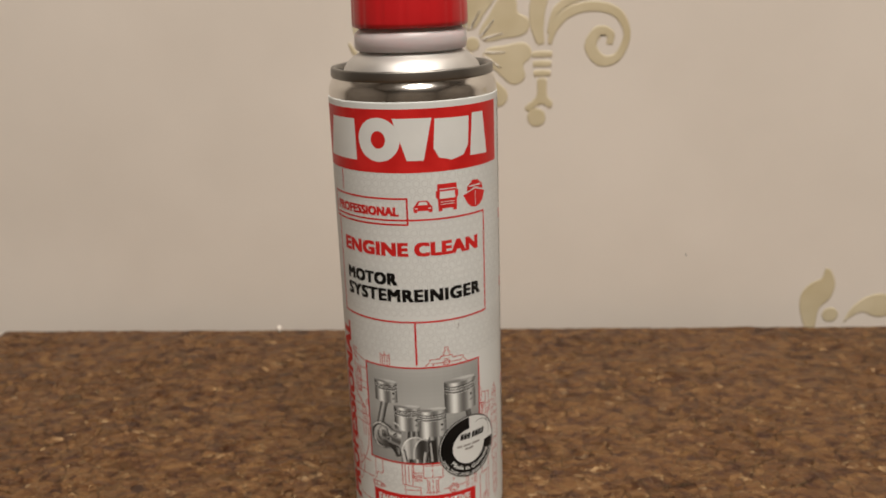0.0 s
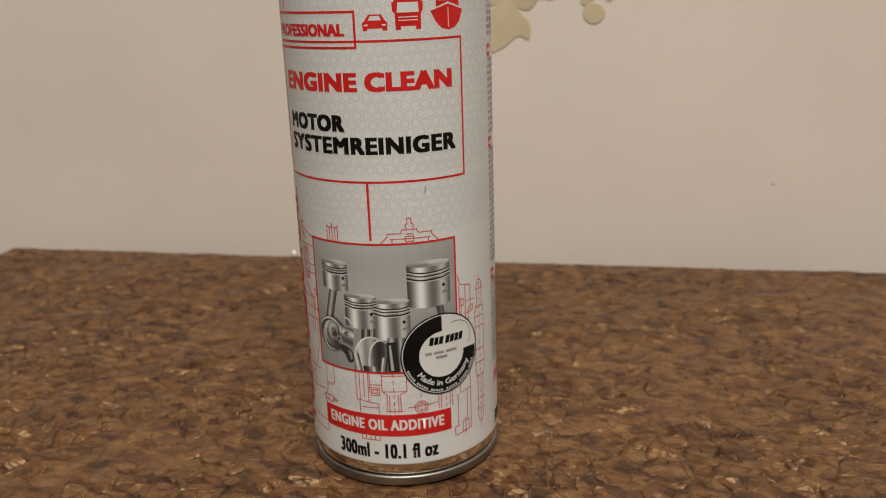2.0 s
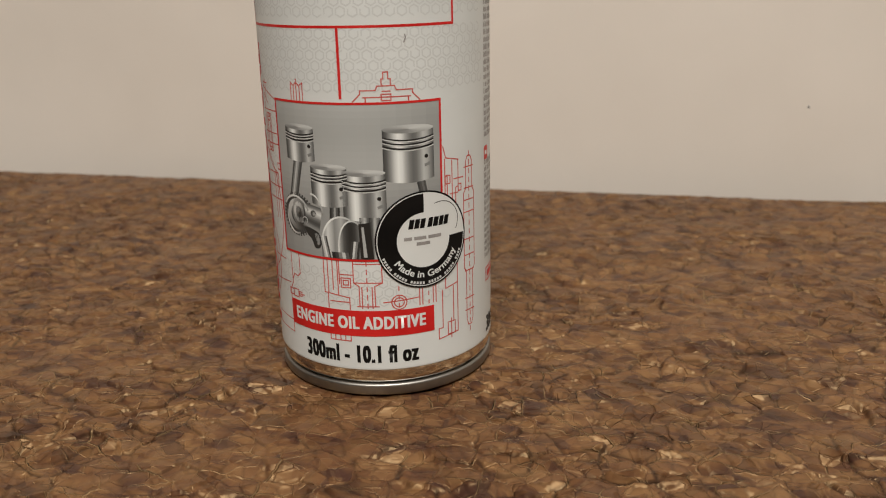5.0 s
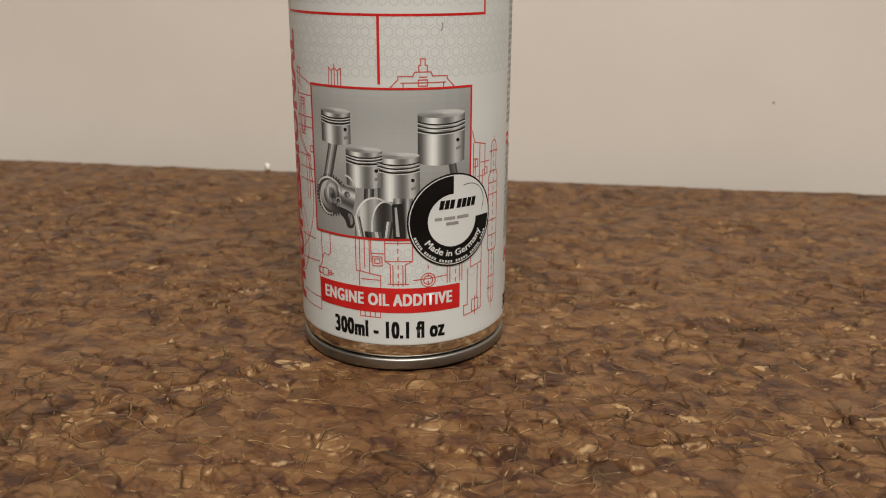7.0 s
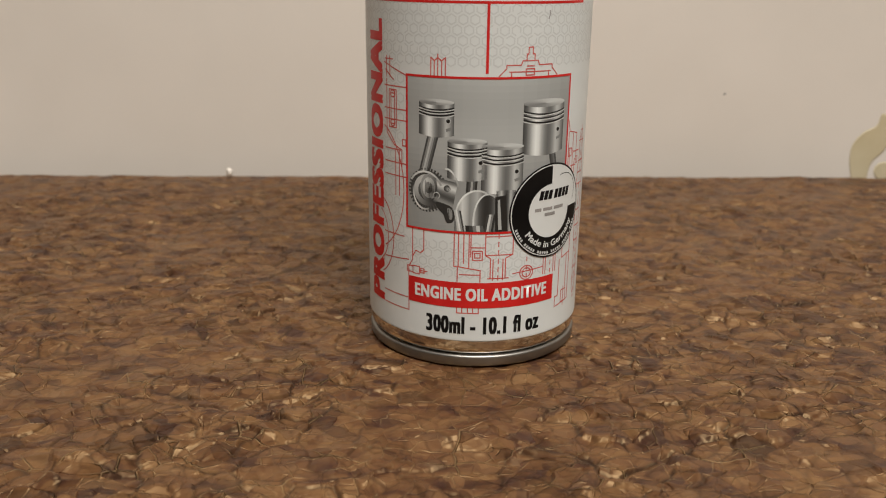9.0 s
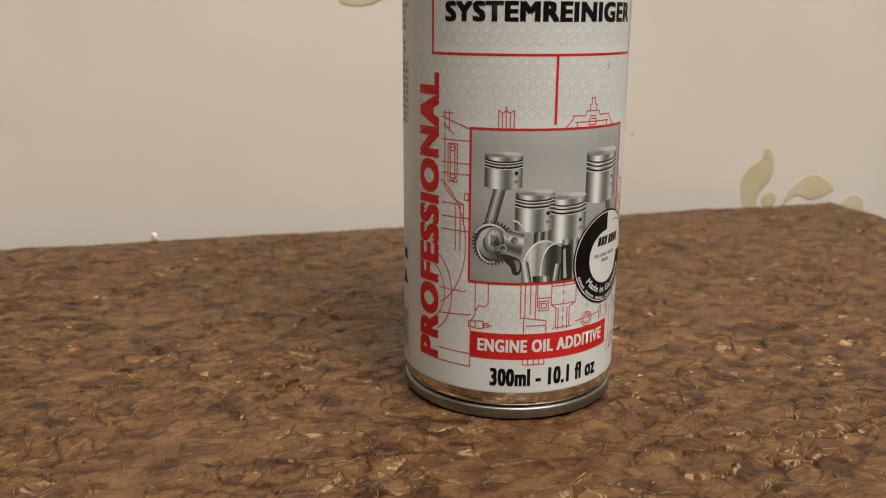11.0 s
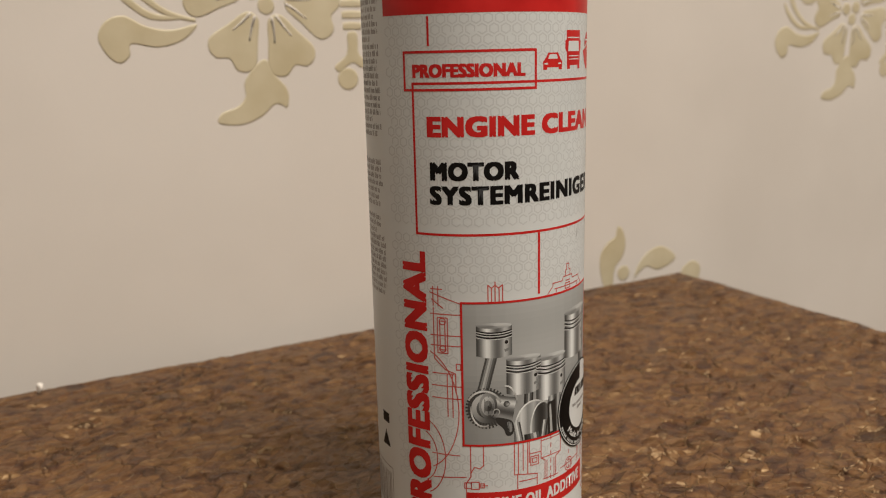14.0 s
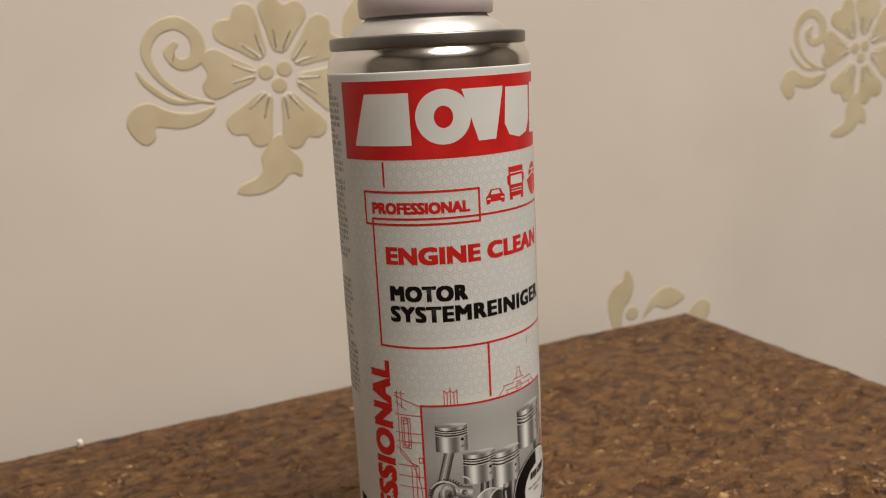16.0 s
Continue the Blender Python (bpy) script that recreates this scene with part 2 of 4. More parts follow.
ceiling_lamp = thing("ceiling_lamp", "round white ceiling lamp, switched on", "lamp", (LAMP_X, LAMP_Y, CEIL_Z))
part("base_plate", lathe([(0, 0), (0.09, 0), (0.09, -0.02), (0, -0.02)], 48), DULL_TIN, ceiling_lamp)
part("diffuser", lathe([(0, -0.021), (0.52, -0.021), (0.56, -0.04), (0.575, -0.07), (0.56, -0.1), (0.48, -0.13), (0, -0.14)], 96), LAMP_GLOW, ceiling_lamp)


# ---- wallpaper relief ----
def relief(name, outline, height=0.00006, soft=0.0011, at=(0, 0), parent=None):
    """A raised printed shape on the wall, from an outline in millimetres (x, z)."""
    bm = bmesh.new()
    vs = [bm.verts.new(((x + at[0]) / 1000, 0, (z + at[1]) / 1000)) for x, z in outline]
    f = bm.faces.new(vs)
    f.normal_update()
    if f.normal.y > 0:
        f.normal_flip()
    out = bmesh.ops.extrude_face_region(bm, geom=[f])
    top = [g for g in out["geom"] if isinstance(g, bmesh.types.BMFace)]
    for v in {v for t in top for v in t.verts}:
        v.co.y -= height
    bmesh.ops.inset_region(bm, faces=top, thickness=soft * 0.6, depth=0.0)
    for v in bm.verts:
        if v.co.y < -height * 0.5 and any(e.is_boundary is False and abs(e.other_vert(v).co.y) < 1e-9 for e in v.link_edges):
            v.co.y += height * 0.45
    bmesh.ops.delete(bm, geom=[g for g in bm.faces if all(abs(v.co.y) < 1e-9 for v in g.verts)], context="FACES_ONLY")
    bmesh.ops.triangulate(bm, faces=[g for g in bm.faces if len(g.verts) > 4])
    for g in bm.faces:
        g.smooth = True
    ob = part(name, bm, GOLD_PRINT, parent)
    ob.location.y = WALL_Y
    return ob


def spline(points, n=8, closed=True):
    """A smooth line through the points."""
    out, m = [], len(points)
    for i in range(m if closed else m - 1):
        pick = (lambda k: points[k % m]) if closed else (lambda k: points[min(max(k, 0), m - 1)])
        p0, p1, p2, p3 = (Vector(pick(i + k)) for k in (-1, 0, 1, 2))
        for j in range(n):
            t = j / n
            out.append(tuple(0.5 * (2 * p1 + (p2 - p0) * t + (2 * p0 - 5 * p1 + 4 * p2 - p3) * t * t + (3 * p1 - p0 - 3 * p2 + p3) * t ** 3)))
    if not closed:
        out.append(tuple(points[-1]))
    return out


def stroke(points, widths, n=8):
    """The outline of a brush stroke along a smooth line, with a width at each point."""
    line = spline(points, n, False)
    w = [np.interp(i / n, range(len(widths)), widths) for i in range(len(line))]
    left, right = [], []
    for i, p in enumerate(line):
        a, b = Vector(line[max(i - 1, 0)]), Vector(line[min(i + 1, len(line) - 1)])
        d = (b - a).normalized()
        s = Vector((-d.y, d.x)) * w[i] / 2
        left.append((p[0] + s.x, p[1] + s.y))
        right.append((p[0] - s.x, p[1] - s.y))
    return left + right[::-1]


def petal(cx, cz, angle, r0, r1, width, notch=2.5):
    """A heart-ended petal that points away from the flower's middle."""
    c, s = math.cos(radians(angle)), math.sin(radians(angle))
    half = [(r0, width * 0.13), (r0 + (r1 - r0) * 0.35, width * 0.31), (r0 + (r1 - r0) * 0.72, width * 0.49), (r1 - 1.8, width * 0.42), (r1, width * 0.22)]
    raw = half + [(r1 - notch, 0)] + [(u, -v) for u, v in reversed(half)]
    return [(cx + c * u - s * v, cz + s * u + c * v) for u, v in spline(raw, 5)]


def disc(cx, cz, r, n=20, squash=1.0):
    return [(cx + r * math.cos(2 * math.pi * k / n), cz + r * squash * math.sin(2 * math.pi * k / n)) for k in range(n)]


def flower_motif(at):
    """Flower with scrolls either side and a leaf below; millimetres from the wall's origin."""
    def put(name, outline):
        return relief(name, outline, at=at, parent=wall_north)
    cx, cz = 9.5, 148.5
    for angle, r1 in ((177, 34), (127, 34.5), (80, 34), (33, 35), (-17, 34), (-68, 35), (-122, 34)):
        put("petal", petal(cx, cz, angle, 10.5, r1, 22.8))
        for turn in (-8, 7):
            a = radians(angle + turn)
            vein = put("petal_vein", stroke([(cx + r * math.cos(a + (r - 13) * turn * 0.0012), cz + r * math.sin(a + (r - 13) * turn * 0.0012)) for r in (10, 15, 21)], [1.4, 1.1, 0.4], 4))
            vein.data.materials[0] = WALLPAPER
            vein.location.y -= 0.00006
    for dx, dz in ((-5.2, 1.2), (3.6, 2.2), (0.6, -5.0)):
        put("flower_dot", disc(cx + dx, cz + dz, 3.7))
    put("leaf", spline([(7.5, 121.5), (12, 115), (17.5, 108), (17, 100.5), (13.5, 102), (10.5, 101.5), (5, 97), (-4, 94), (-13.6, 95.2), (-12, 99.5), (-5, 102), (-1.5, 106), (-1, 113)], 5))
    put("curled_leaf", spline([(-19.5, 136), (-26, 129.5), (-36, 127), (-46, 128.5), (-47, 124), (-51, 121), (-55.5, 124), (-58.5, 131), (-55, 137.5), (-48, 139.5), (-40, 135.5), (-30, 134)], 5))
    put("scroll", stroke([(-20, 137.5), (-32, 141), (-42, 149), (-47, 160), (-42.5, 169.5), (-33, 172.5), (-25.5, 166.5), (-26, 157.5), (-33, 155), (-37.5, 160), (-34, 164.5)],
                         [1.5, 2.5, 3.2, 4.4, 5.4, 6.2, 6.4, 6.2, 5.4, 4.6, 3]))
    put("scroll", stroke([(-26, 138.5), (-38, 139.5), (-48, 147), (-51.5, 153)], [1.2, 3, 3, 1.5]))
    # Banded stem with a ball below, and the large scroll beside it.
    for z, w in ((144.6, 10.5), (139.7, 9.6), (134.8, 8.8)):
        put("band", stroke([(49.2 - w / 2, z), (49.2, z + 0.2), (49.2 + w / 2, z)], [3.0, 3.6, 3.0], 5))
    put("stem", spline([(46.8, 131.8), (51.4, 131.8), (51.8, 123.5), (54.8, 119.6), (53.2, 116.4), (49.5, 118.6), (46.6, 117.8), (42.2, 114.8), (40.2, 117.6), (46.2, 123)], 4))
    put("stem_ball", disc(46.2, 111.8, 5.0))
    put("scroll", stroke([(53, 149.5), (55.5, 158), (63, 165.5), (75, 168), (87, 164.5), (92.5, 154), (88, 142.5), (79.5, 140.8), (74, 148), (78, 155.5), (84, 154), (83.6, 148.6)],
                         [2.0, 4.4, 5.4, 5.4, 5.0, 3.6, 4.4, 6.4, 6.4, 5.6, 4.4, 3.2]))
    put("scroll", stroke([(48.5, 149.5), (46.5, 160), (47.8, 172), (55, 184)], [3.6, 7.5, 9.0, 4]))
    put("scroll", stroke([(52.2, 155), (56.5, 166.5), (66, 172.5), (77, 173.5)], [1.5, 4, 5, 3.0]))


flower_motif((0, 0))
flower_motif((379.5, -6.5))


def leaf_motif(at):
    def put(name, outline):
        return relief(name, outline, at=at, parent=wall_north)
    put("leaf", spline([(196, -10), (192, 2), (192.3, 11), (197, 17), (202.4, 20), (204, 25.5), (207.5, 23.5), (210, 16), (208, 8), (202.5, 1.5), (200.8, -10)], 5))
    put("dot", disc(208.8, -1.8, 4.4))
    put("leaf", spline([(216.5, -6.5), (220, 2), (228, 9), (238, 10.2), (248, 3), (243, -1.5), (234, -3.4), (226, -0.5), (219.5, -4)], 5))
    put("leaf", spline([(252, -10), (255, -4), (262, -1.5), (268, -6), (266, -14), (258, -15)], 5))
    put("dot", disc(232, -14, 5))


leaf_motif((0, 0))
fleck = relief("paper_fleck", disc(128.3, 34.3, 0.55, 8), parent=wall_north)
fleck.data.materials[0] = GREY_INK
# ---- the table ----


def wander(px, py, size, seed):
    """Smooth random field, for bending the creases."""
    rng = np.random.default_rng(seed)
    out = 0
    for k in range(7):
        a, ph = rng.random() * 6.28, rng.random() * 6.28
        s = size * (0.5 + rng.random())
        out = out + np.sin((px * math.cos(a) + py * math.sin(a)) / s * 6.28 + ph)
    return out / 7


# The front end at TY0 is unseen, drawn out to block light from below.
TX0, TX1, TY0, TY1, TR = -0.2575, 0.2335, -0.62, 0.1700, 0.0035


def fold(p, lo, hi, r):
    """Length along a sheet that bends down over both edges: the place and the drop."""
    over = np.maximum(p - (hi - r), 0)
    under = np.maximum((lo + r) - p, 0)
    q = np.maximum(over, under)
    bend = np.minimum(q, r * math.pi / 2)
    place = np.where(over > 0, hi - r + r * np.sin(bend / r), np.where(under > 0, lo + r - r * np.sin(bend / r), p))
    return place, r * (1 - np.cos(bend / r)) + np.maximum(q - r * math.pi / 2, 0)


def crush(px, py, step, seed, tilt, level, ridge, width):
    """Height of a crushed sheet: tilted plates of unlike level, with pinched ridges and cracks along their borders."""
    rg = np.random.default_rng(seed)
    gx, gy = px / step + 500.0, py / step + 500.0
    ix, iy = np.floor(gx).astype(np.int64), np.floor(gy).astype(np.int64)
    bx, by = ix.min() - 2, iy.min() - 2
    nx, ny = int(ix.max() - bx) + 3, int(iy.max() - by) + 3
    jx, jy = rg.uniform(0.02, 0.98, (nx, ny)), rg.uniform(0.02, 0.98, (nx, ny))
    far1, far2 = np.full(px.shape, 99.0), np.full(px.shape, 99.0)
    own, other = np.zeros(px.shape, np.int64), np.zeros(px.shape, np.int64)
    for di in (-1, 0, 1):
        for dj in (-1, 0, 1):
            cx, cy = ix + di - bx, iy + dj - by
            d = np.hypot(ix + di + jx[cx, cy] - gx, iy + dj + jy[cx, cy] - gy)
            n = cx * ny + cy
            first = d < far1
            second = ~first & (d < far2)
            other = np.where(first, own, np.where(second, n, other))
            far2 = np.where(first, far1, np.where(second, d, far2))
            own = np.where(first, n, own)
            far1 = np.where(first, d, far1)
    cx, cy = own // ny, own % ny
    ox, oy = (gx - (cx + bx + jx[cx, cy])) * step, (gy - (cy + by + jy[cx, cy])) * step
    tx, ty, lv = rg.normal(0, tilt, nx * ny), rg.normal(0, tilt, nx * ny), rg.normal(0, level, nx * ny)
    ex, ey = other // ny, other % ny
    qx, qy = (gx - (ex + bx + jx[ex, ey])) * step, (gy - (ey + by + jy[ex, ey])) * step
    gap = (far2 - far1) * step
    ease = 0.5 * np.exp(-gap / 0.00028)
    h = (tx[own] * ox + ty[own] * oy + lv[own]) * (1 - ease) + (tx[other] * qx + ty[other] * qy + lv[other]) * ease
    pair = np.abs(np.sin((np.minimum(own, other) * 12.9898 + np.maximum(own, other) * 78.233))) * 43.7585
    pair = pair - np.floor(pair)
    border = np.exp(-(((far2 - far1) * step / width) ** 2))
    flap = (0.72 * np.where(own < other, 1, -1) * np.tanh(gap / 0.00035) - 0.42) * (0.35 + 1.3 * pair)
    lift = np.where(pair < 0.55, flap, np.where(pair < 0.78, 2.4 * (pair - 0.46), -3.5 * (pair - 0.70)))
    # Shade painted into the colour along most cracks, plus a few random dark plates.
    crack_shade = np.exp(-((gap / (width * 1.3)) ** 2)) * np.where(pair < 0.55, 0.5 + pair, np.where(pair < 0.78, 0.15, 1.0))
    dark_plates = (rg.random(nx * ny) < 0.012)[own] * np.clip((far2 - far1) * step / 0.0004, 0, 1)
    return h + ridge * lift * border, np.maximum(crack_shade, 0.75 * dark_plates)


def facets(px, py, step, turn, seed):
    """Height of a crumpled sheet: flat triangles of unlike tilt that meet in straight folds; about -1 to 1."""
    rg = np.random.default_rng(seed)
    c, k = math.cos(radians(turn)), math.sin(radians(turn))
    gx, gy = (px * c + py * k) / step, (py * c - px * k) / step
    ix, iy = np.floor(gx).astype(np.int64), np.floor(gy).astype(np.int64)
    fx, fy = gx - ix, gy - iy
    ix, iy = ix - ix.min(), iy - iy.min()
    high = rg.uniform(-1, 1, (int(ix.max()) + 2, int(iy.max()) + 2))
    swap = (rg.random(high.shape) < 0.5)[ix, iy]
    h00, h10, h01, h11 = high[ix, iy], high[ix + 1, iy], high[ix, iy + 1], high[ix + 1, iy + 1]
    one = np.where(fx > fy, h00 + fx * (h10 - h00) + fy * (h11 - h10), h00 + fy * (h01 - h00) + fx * (h11 - h01))
    two = np.where(fx + fy < 1, h00 + fx * (h10 - h00) + fy * (h01 - h00), h11 + (1 - fx) * (h01 - h11) + (1 - fy) * (h10 - h11))
    return np.where(swap, one, two)


def crinkled_cover():
    """One sheet, crushed, laid over the table top and bent down over its edges."""
    skirt, bent = 0.028, TR * math.pi / 2
    hx, lx, hy, ly = TX1 - TR, TX0 + TR, TY1 - TR, TY0 + TR
    roll = [bent * k / 5 for k in range(1, 6)]
    xs = [lx - skirt] + [lx - q for q in reversed(roll)] + list(np.linspace(lx, hx, 1360)) + [hx + q for q in roll] + [hx + skirt]
    ys = [ly - skirt] + [ly - q for q in reversed(roll)] + list(np.arange(ly, -0.1205, 0.006)) + list(np.arange(-0.12, 0.03, 0.00034))
    ys += list(np.arange(0.03, hy, 0.00055)) + [hy] + [hy + q for q in roll] + [hy + skirt]
    u, v = np.meshgrid(np.array(xs), np.array(ys), indexing="ij")
    wx = u + 0.0016 * wander(u, v, 0.012, 3) + 0.0003 * wander(u, v, 0.0042, 4)
    wy = v + 0.0016 * wander(u, v, 0.012, 5) + 0.0003 * wander(u, v, 0.0042, 6)
    calm = np.clip(0.85 + 0.9 * wander(u, v, 0.06, 9), 0.45, 1.25)
    plates, crease_shade = crush(wx * 0.85 + wy * 0.12, wy * 1.12, 0.0072, 11, 0.05, 0.00005, 0.00060, 0.00050)
    small, fine_shade = crush(wx - wy * 0.2, wy * 1.1 + wx * 0.1, 0.0036, 12, 0.05, 0.00003, 0.00026, 0.00034)
    z = calm * (plates + small)
    z = z + calm * (0.00068 * facets(wx * 0.8, wy * 1.15, 0.0090, 27, 41) + 0.00050 * facets(wx * 0.9, wy * 1.1, 0.0047, -19, 42) + 0.00022 * facets(wx, wy, 0.0022, 51, 43))
    crease_shade = np.clip(np.maximum(crease_shade, 0.55 * fine_shade) * (0.4 + 0.5 * calm), 0, 1)
    z = z + 0.0009 * wander(u, v, 0.05, 21) + 0.0003 * wander(u, v, 0.017, 22)
    edge = np.minimum(np.minimum(u - TX0, TX1 - u), TY1 - v)
    z = z * (0.3 + 0.7 * np.clip(edge / 0.018, 0, 1))
    # Pressed flat under the can.
    near = np.hypot(u, v)
    z = np.where(near < 0.0275, np.minimum(z, 0.0) * 0.4, np.where(near < 0.034, np.minimum(z, 0.0007), z))
    x, dx = fold(u, TX0, TX1, TR)
    y, dy = fold(v, TY0, TY1, TR)
    co = np.stack([x, y, z - dx - dy - 0.0001], -1).astype(np.float32)
    n, m = u.shape
    ids = np.arange(n * m, dtype=np.int32).reshape(n, m)
    quads = np.stack([ids[:-1, :-1], ids[1:, :-1], ids[1:, 1:], ids[:-1, 1:]], -1).reshape(-1, 4)
    me = bpy.data.meshes.new("cover")
    me.vertices.add(n * m)
    me.vertices.foreach_set("co", co.ravel())
    me.loops.add(quads.size)
    me.loops.foreach_set("vertex_index", quads.ravel())
    me.polygons.add(len(quads))
    me.polygons.foreach_set("loop_start", np.arange(0, quads.size, 4, dtype=np.int32))
    me.polygons.foreach_set("use_smooth", np.ones(len(quads), dtype=bool))
    me.update(calc_edges=True)
    me.validate()
    # Painted crease darkness per vertex, read by the vinyl's colour.
    shade_attr = me.attributes.new("painted_shade", "FLOAT", "POINT")
    shade_attr.data.foreach_set("value", crease_shade.astype(np.float32).ravel())
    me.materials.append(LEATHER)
    return me


table = thing("low_table", "low square table covered in crinkled glossy brown vinyl", "table", (0, 0, 0))
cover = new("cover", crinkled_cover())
cover.parent = table
part("body", box(bmesh.new(), (TX0 + 0.004, TY0 + 0.004, FLOOR_Z + 0.03), (TX1 - 0.004, TY1 - 0.004, -0.012), 0.004), LEATHER, table)
for sx in (TX0 + 0.03, TX1 - 0.03):
    for sy in (TY0 + 0.03, TY1 - 0.03):
        leg = part("leg", lathe([(0, 0.03), (0.018, 0.03), (0.016, 0.004), (0.014, 0), (0, 0)], 24), BLACK_INK, table)
        leg.location = (sx, sy, FLOOR_Z)


# A crumb of plaster by the table's back edge.
bm = bmesh.new()
bmesh.ops.create_icosphere(bm, subdivisions=3, radius=1.0)
for v in bm.verts:
    lump = 1 + 0.16 * math.sin(v.co.x * 3.1 + 1) * math.cos(v.co.z * 2.7) + 0.09 * math.sin(v.co.y * 6 + v.co.x * 5)
    v.co = Vector((v.co.x * 0.00145 * lump, v.co.y * 0.0014 * lump, v.co.z * 0.0021 * lump + 0.0020))
for f in bm.faces:
    f.smooth = True
crumb = tagged(part("plaster_crumb", bm, WALLPAPER), "tiny whitish crumb of plaster on the brown table", "crumb")
crumb.location = (-0.0958, 0.1625, 0.0005)


# ---- the can ----
R = 0.0265
can = thing("spray_can", "white and red tin can with red cap on a brown table", "can")

shell = part("can_body", lathe([(0, 0.0022), (0.0235, 0.0022), (0.0250, 0.0028), (0.0256, 0.0035), (0.0261, 0.0041), (0.0262, 0.0050), (0.0263, 0.0062), (0.0263, 0.0066), (0.0263, 0.1500), (0.0263, 0.1512), (0.0262, 0.1528),
                                (0.0259, 0.1539), (0.0254, 0.1548), (0.0249, 0.1556), (0.0246, 0.1564), (0.0245, 0.1572), (0.0205, 0.1574)]), TIN, can, "bare polished tinplate body")
part("bottom_rim", lathe([(0.0238, 0.0002)] + arc(0.0257, 0.0008, 0.0006, -90, 0, 4) + arc(0.0257, 0.0024, 0.0006, 0, 90, 4) + [(0.0252, 0.0031), (0.0246, 0.0028), (0.0240, 0.0010), (0.0238, 0.0002)]), DULL_TIN, can, "dull rolled tin base rim")
part("top_rim", lathe([(0.0236, 0.1561)] + arc(0.0247, 0.1567, 0.0006, -90, 0, 4) + arc(0.0247, 0.1586, 0.0006, 0, 90, 4) + [(0.0240, 0.1591), (0.0235, 0.1586), (0.0233, 0.1575), (0.0233, 0.1562)]), DULL_TIN, can, "dull rolled tin top rim")
part("cone", lathe([(0.0231, 0.1572), (0.0222, 0.1570), (0.0214, 0.1576), (0.0208, 0.1589), (0.0196, 0.1607), (0.0178, 0.1622), (0.0160, 0.1632), (0.0154, 0.1642), (0.0140, 0.1644), (0, 0.1644)]), SATIN_TIN, can, "satin tin cone")
part("collar", lathe([(0.0150, 0.1640), (0.0168, 0.1638), (0.0173, 0.1643), (0.0174, 0.1676), (0.0171, 0.1690), (0.0160, 0.1700), (0.0158, 0.1725), (0, 0.1726)]), MILKY, can, "milky translucent plastic collar")
part("cap", lathe([(0.0161, 0.1712), (0.0172, 0.1706), (0.0178, 0.1711), (0.0179, 0.1722), (0.0178, 0.176), (0.0174, 0.193), (0.0170, 0.1955), (0.0158, 0.1968), (0.012, 0.1974), (0, 0.1976)], 192, 16, 0.00018), RED_PLASTIC, can, "red plastic screw cap")

# The label: drawn flat in millimetres (along the wrap, up), then bent round the can.
LAYER = 0.000014


def bend(bm, layer, step=1.1):
    us = [v.co.x for v in bm.verts]
    lo, hi = min(us), max(us)
    k = math.ceil(lo / step)
    while k * step < hi:
        bmesh.ops.bisect_plane(bm, geom=bm.verts[:] + bm.edges[:] + bm.faces[:], dist=1e-4, plane_co=(k * step, 0, 0), plane_no=(1, 0, 0))
        k += 1
    for v in bm.verts:
        r = R + (layer + v.co.z) * LAYER
        a = v.co.x / 1000 / R
        v.co = Vector((r * math.sin(a), -r * math.cos(a), v.co.y / 1000))
    for f in bm.faces:
        f.normal_update()
        c = f.calc_center_median()
        if f.normal.x * c.x + f.normal.y * c.y < 0:
            f.normal_flip()
        f.smooth = True
    return bm


def poly(bm, pts):
    return bm.faces.new([bm.verts.new((x, y, 0)) for x, y in pts])


def rect(bm, u0, v0, u1, v1):
    return poly(bm, [(u0, v0), (u1, v0), (u1, v1), (u0, v1)])


def frame_lines(bm, u0, v0, u1, v1, w):
    rect(bm, u0, v0, u1, v0 + w), rect(bm, u0, v1 - w, u1, v1)
    rect(bm, u0, v0 + w, u0 + w, v1 - w), rect(bm, u1 - w, v0 + w, u1, v1 - w)


def line(bm, pts, w):
    for (x0, y0), (x1, y1) in zip(pts, pts[1:]):
        d = Vector((x1 - x0, y1 - y0))
        if d.length < 1e-6:
            continue
        s = Vector((-d.y, d.x)).normalized() * w / 2
        e = d.normalized() * w * 0.3
        poly(bm, [(x0 - e.x + s.x, y0 - e.y + s.y), (x0 - e.x - s.x, y0 - e.y - s.y), (x1 + e.x - s.x, y1 + e.y - s.y), (x1 + e.x + s.x, y1 + e.y + s.y)])


def circle(cu, cv, r, a0=0, a1=360, n=28):
    return [(cu + r * math.cos(radians(a0 + (a1 - a0) * i / n)), cv + r * math.sin(radians(a0 + (a1 - a0) * i / n))) for i in range(n + 1)]


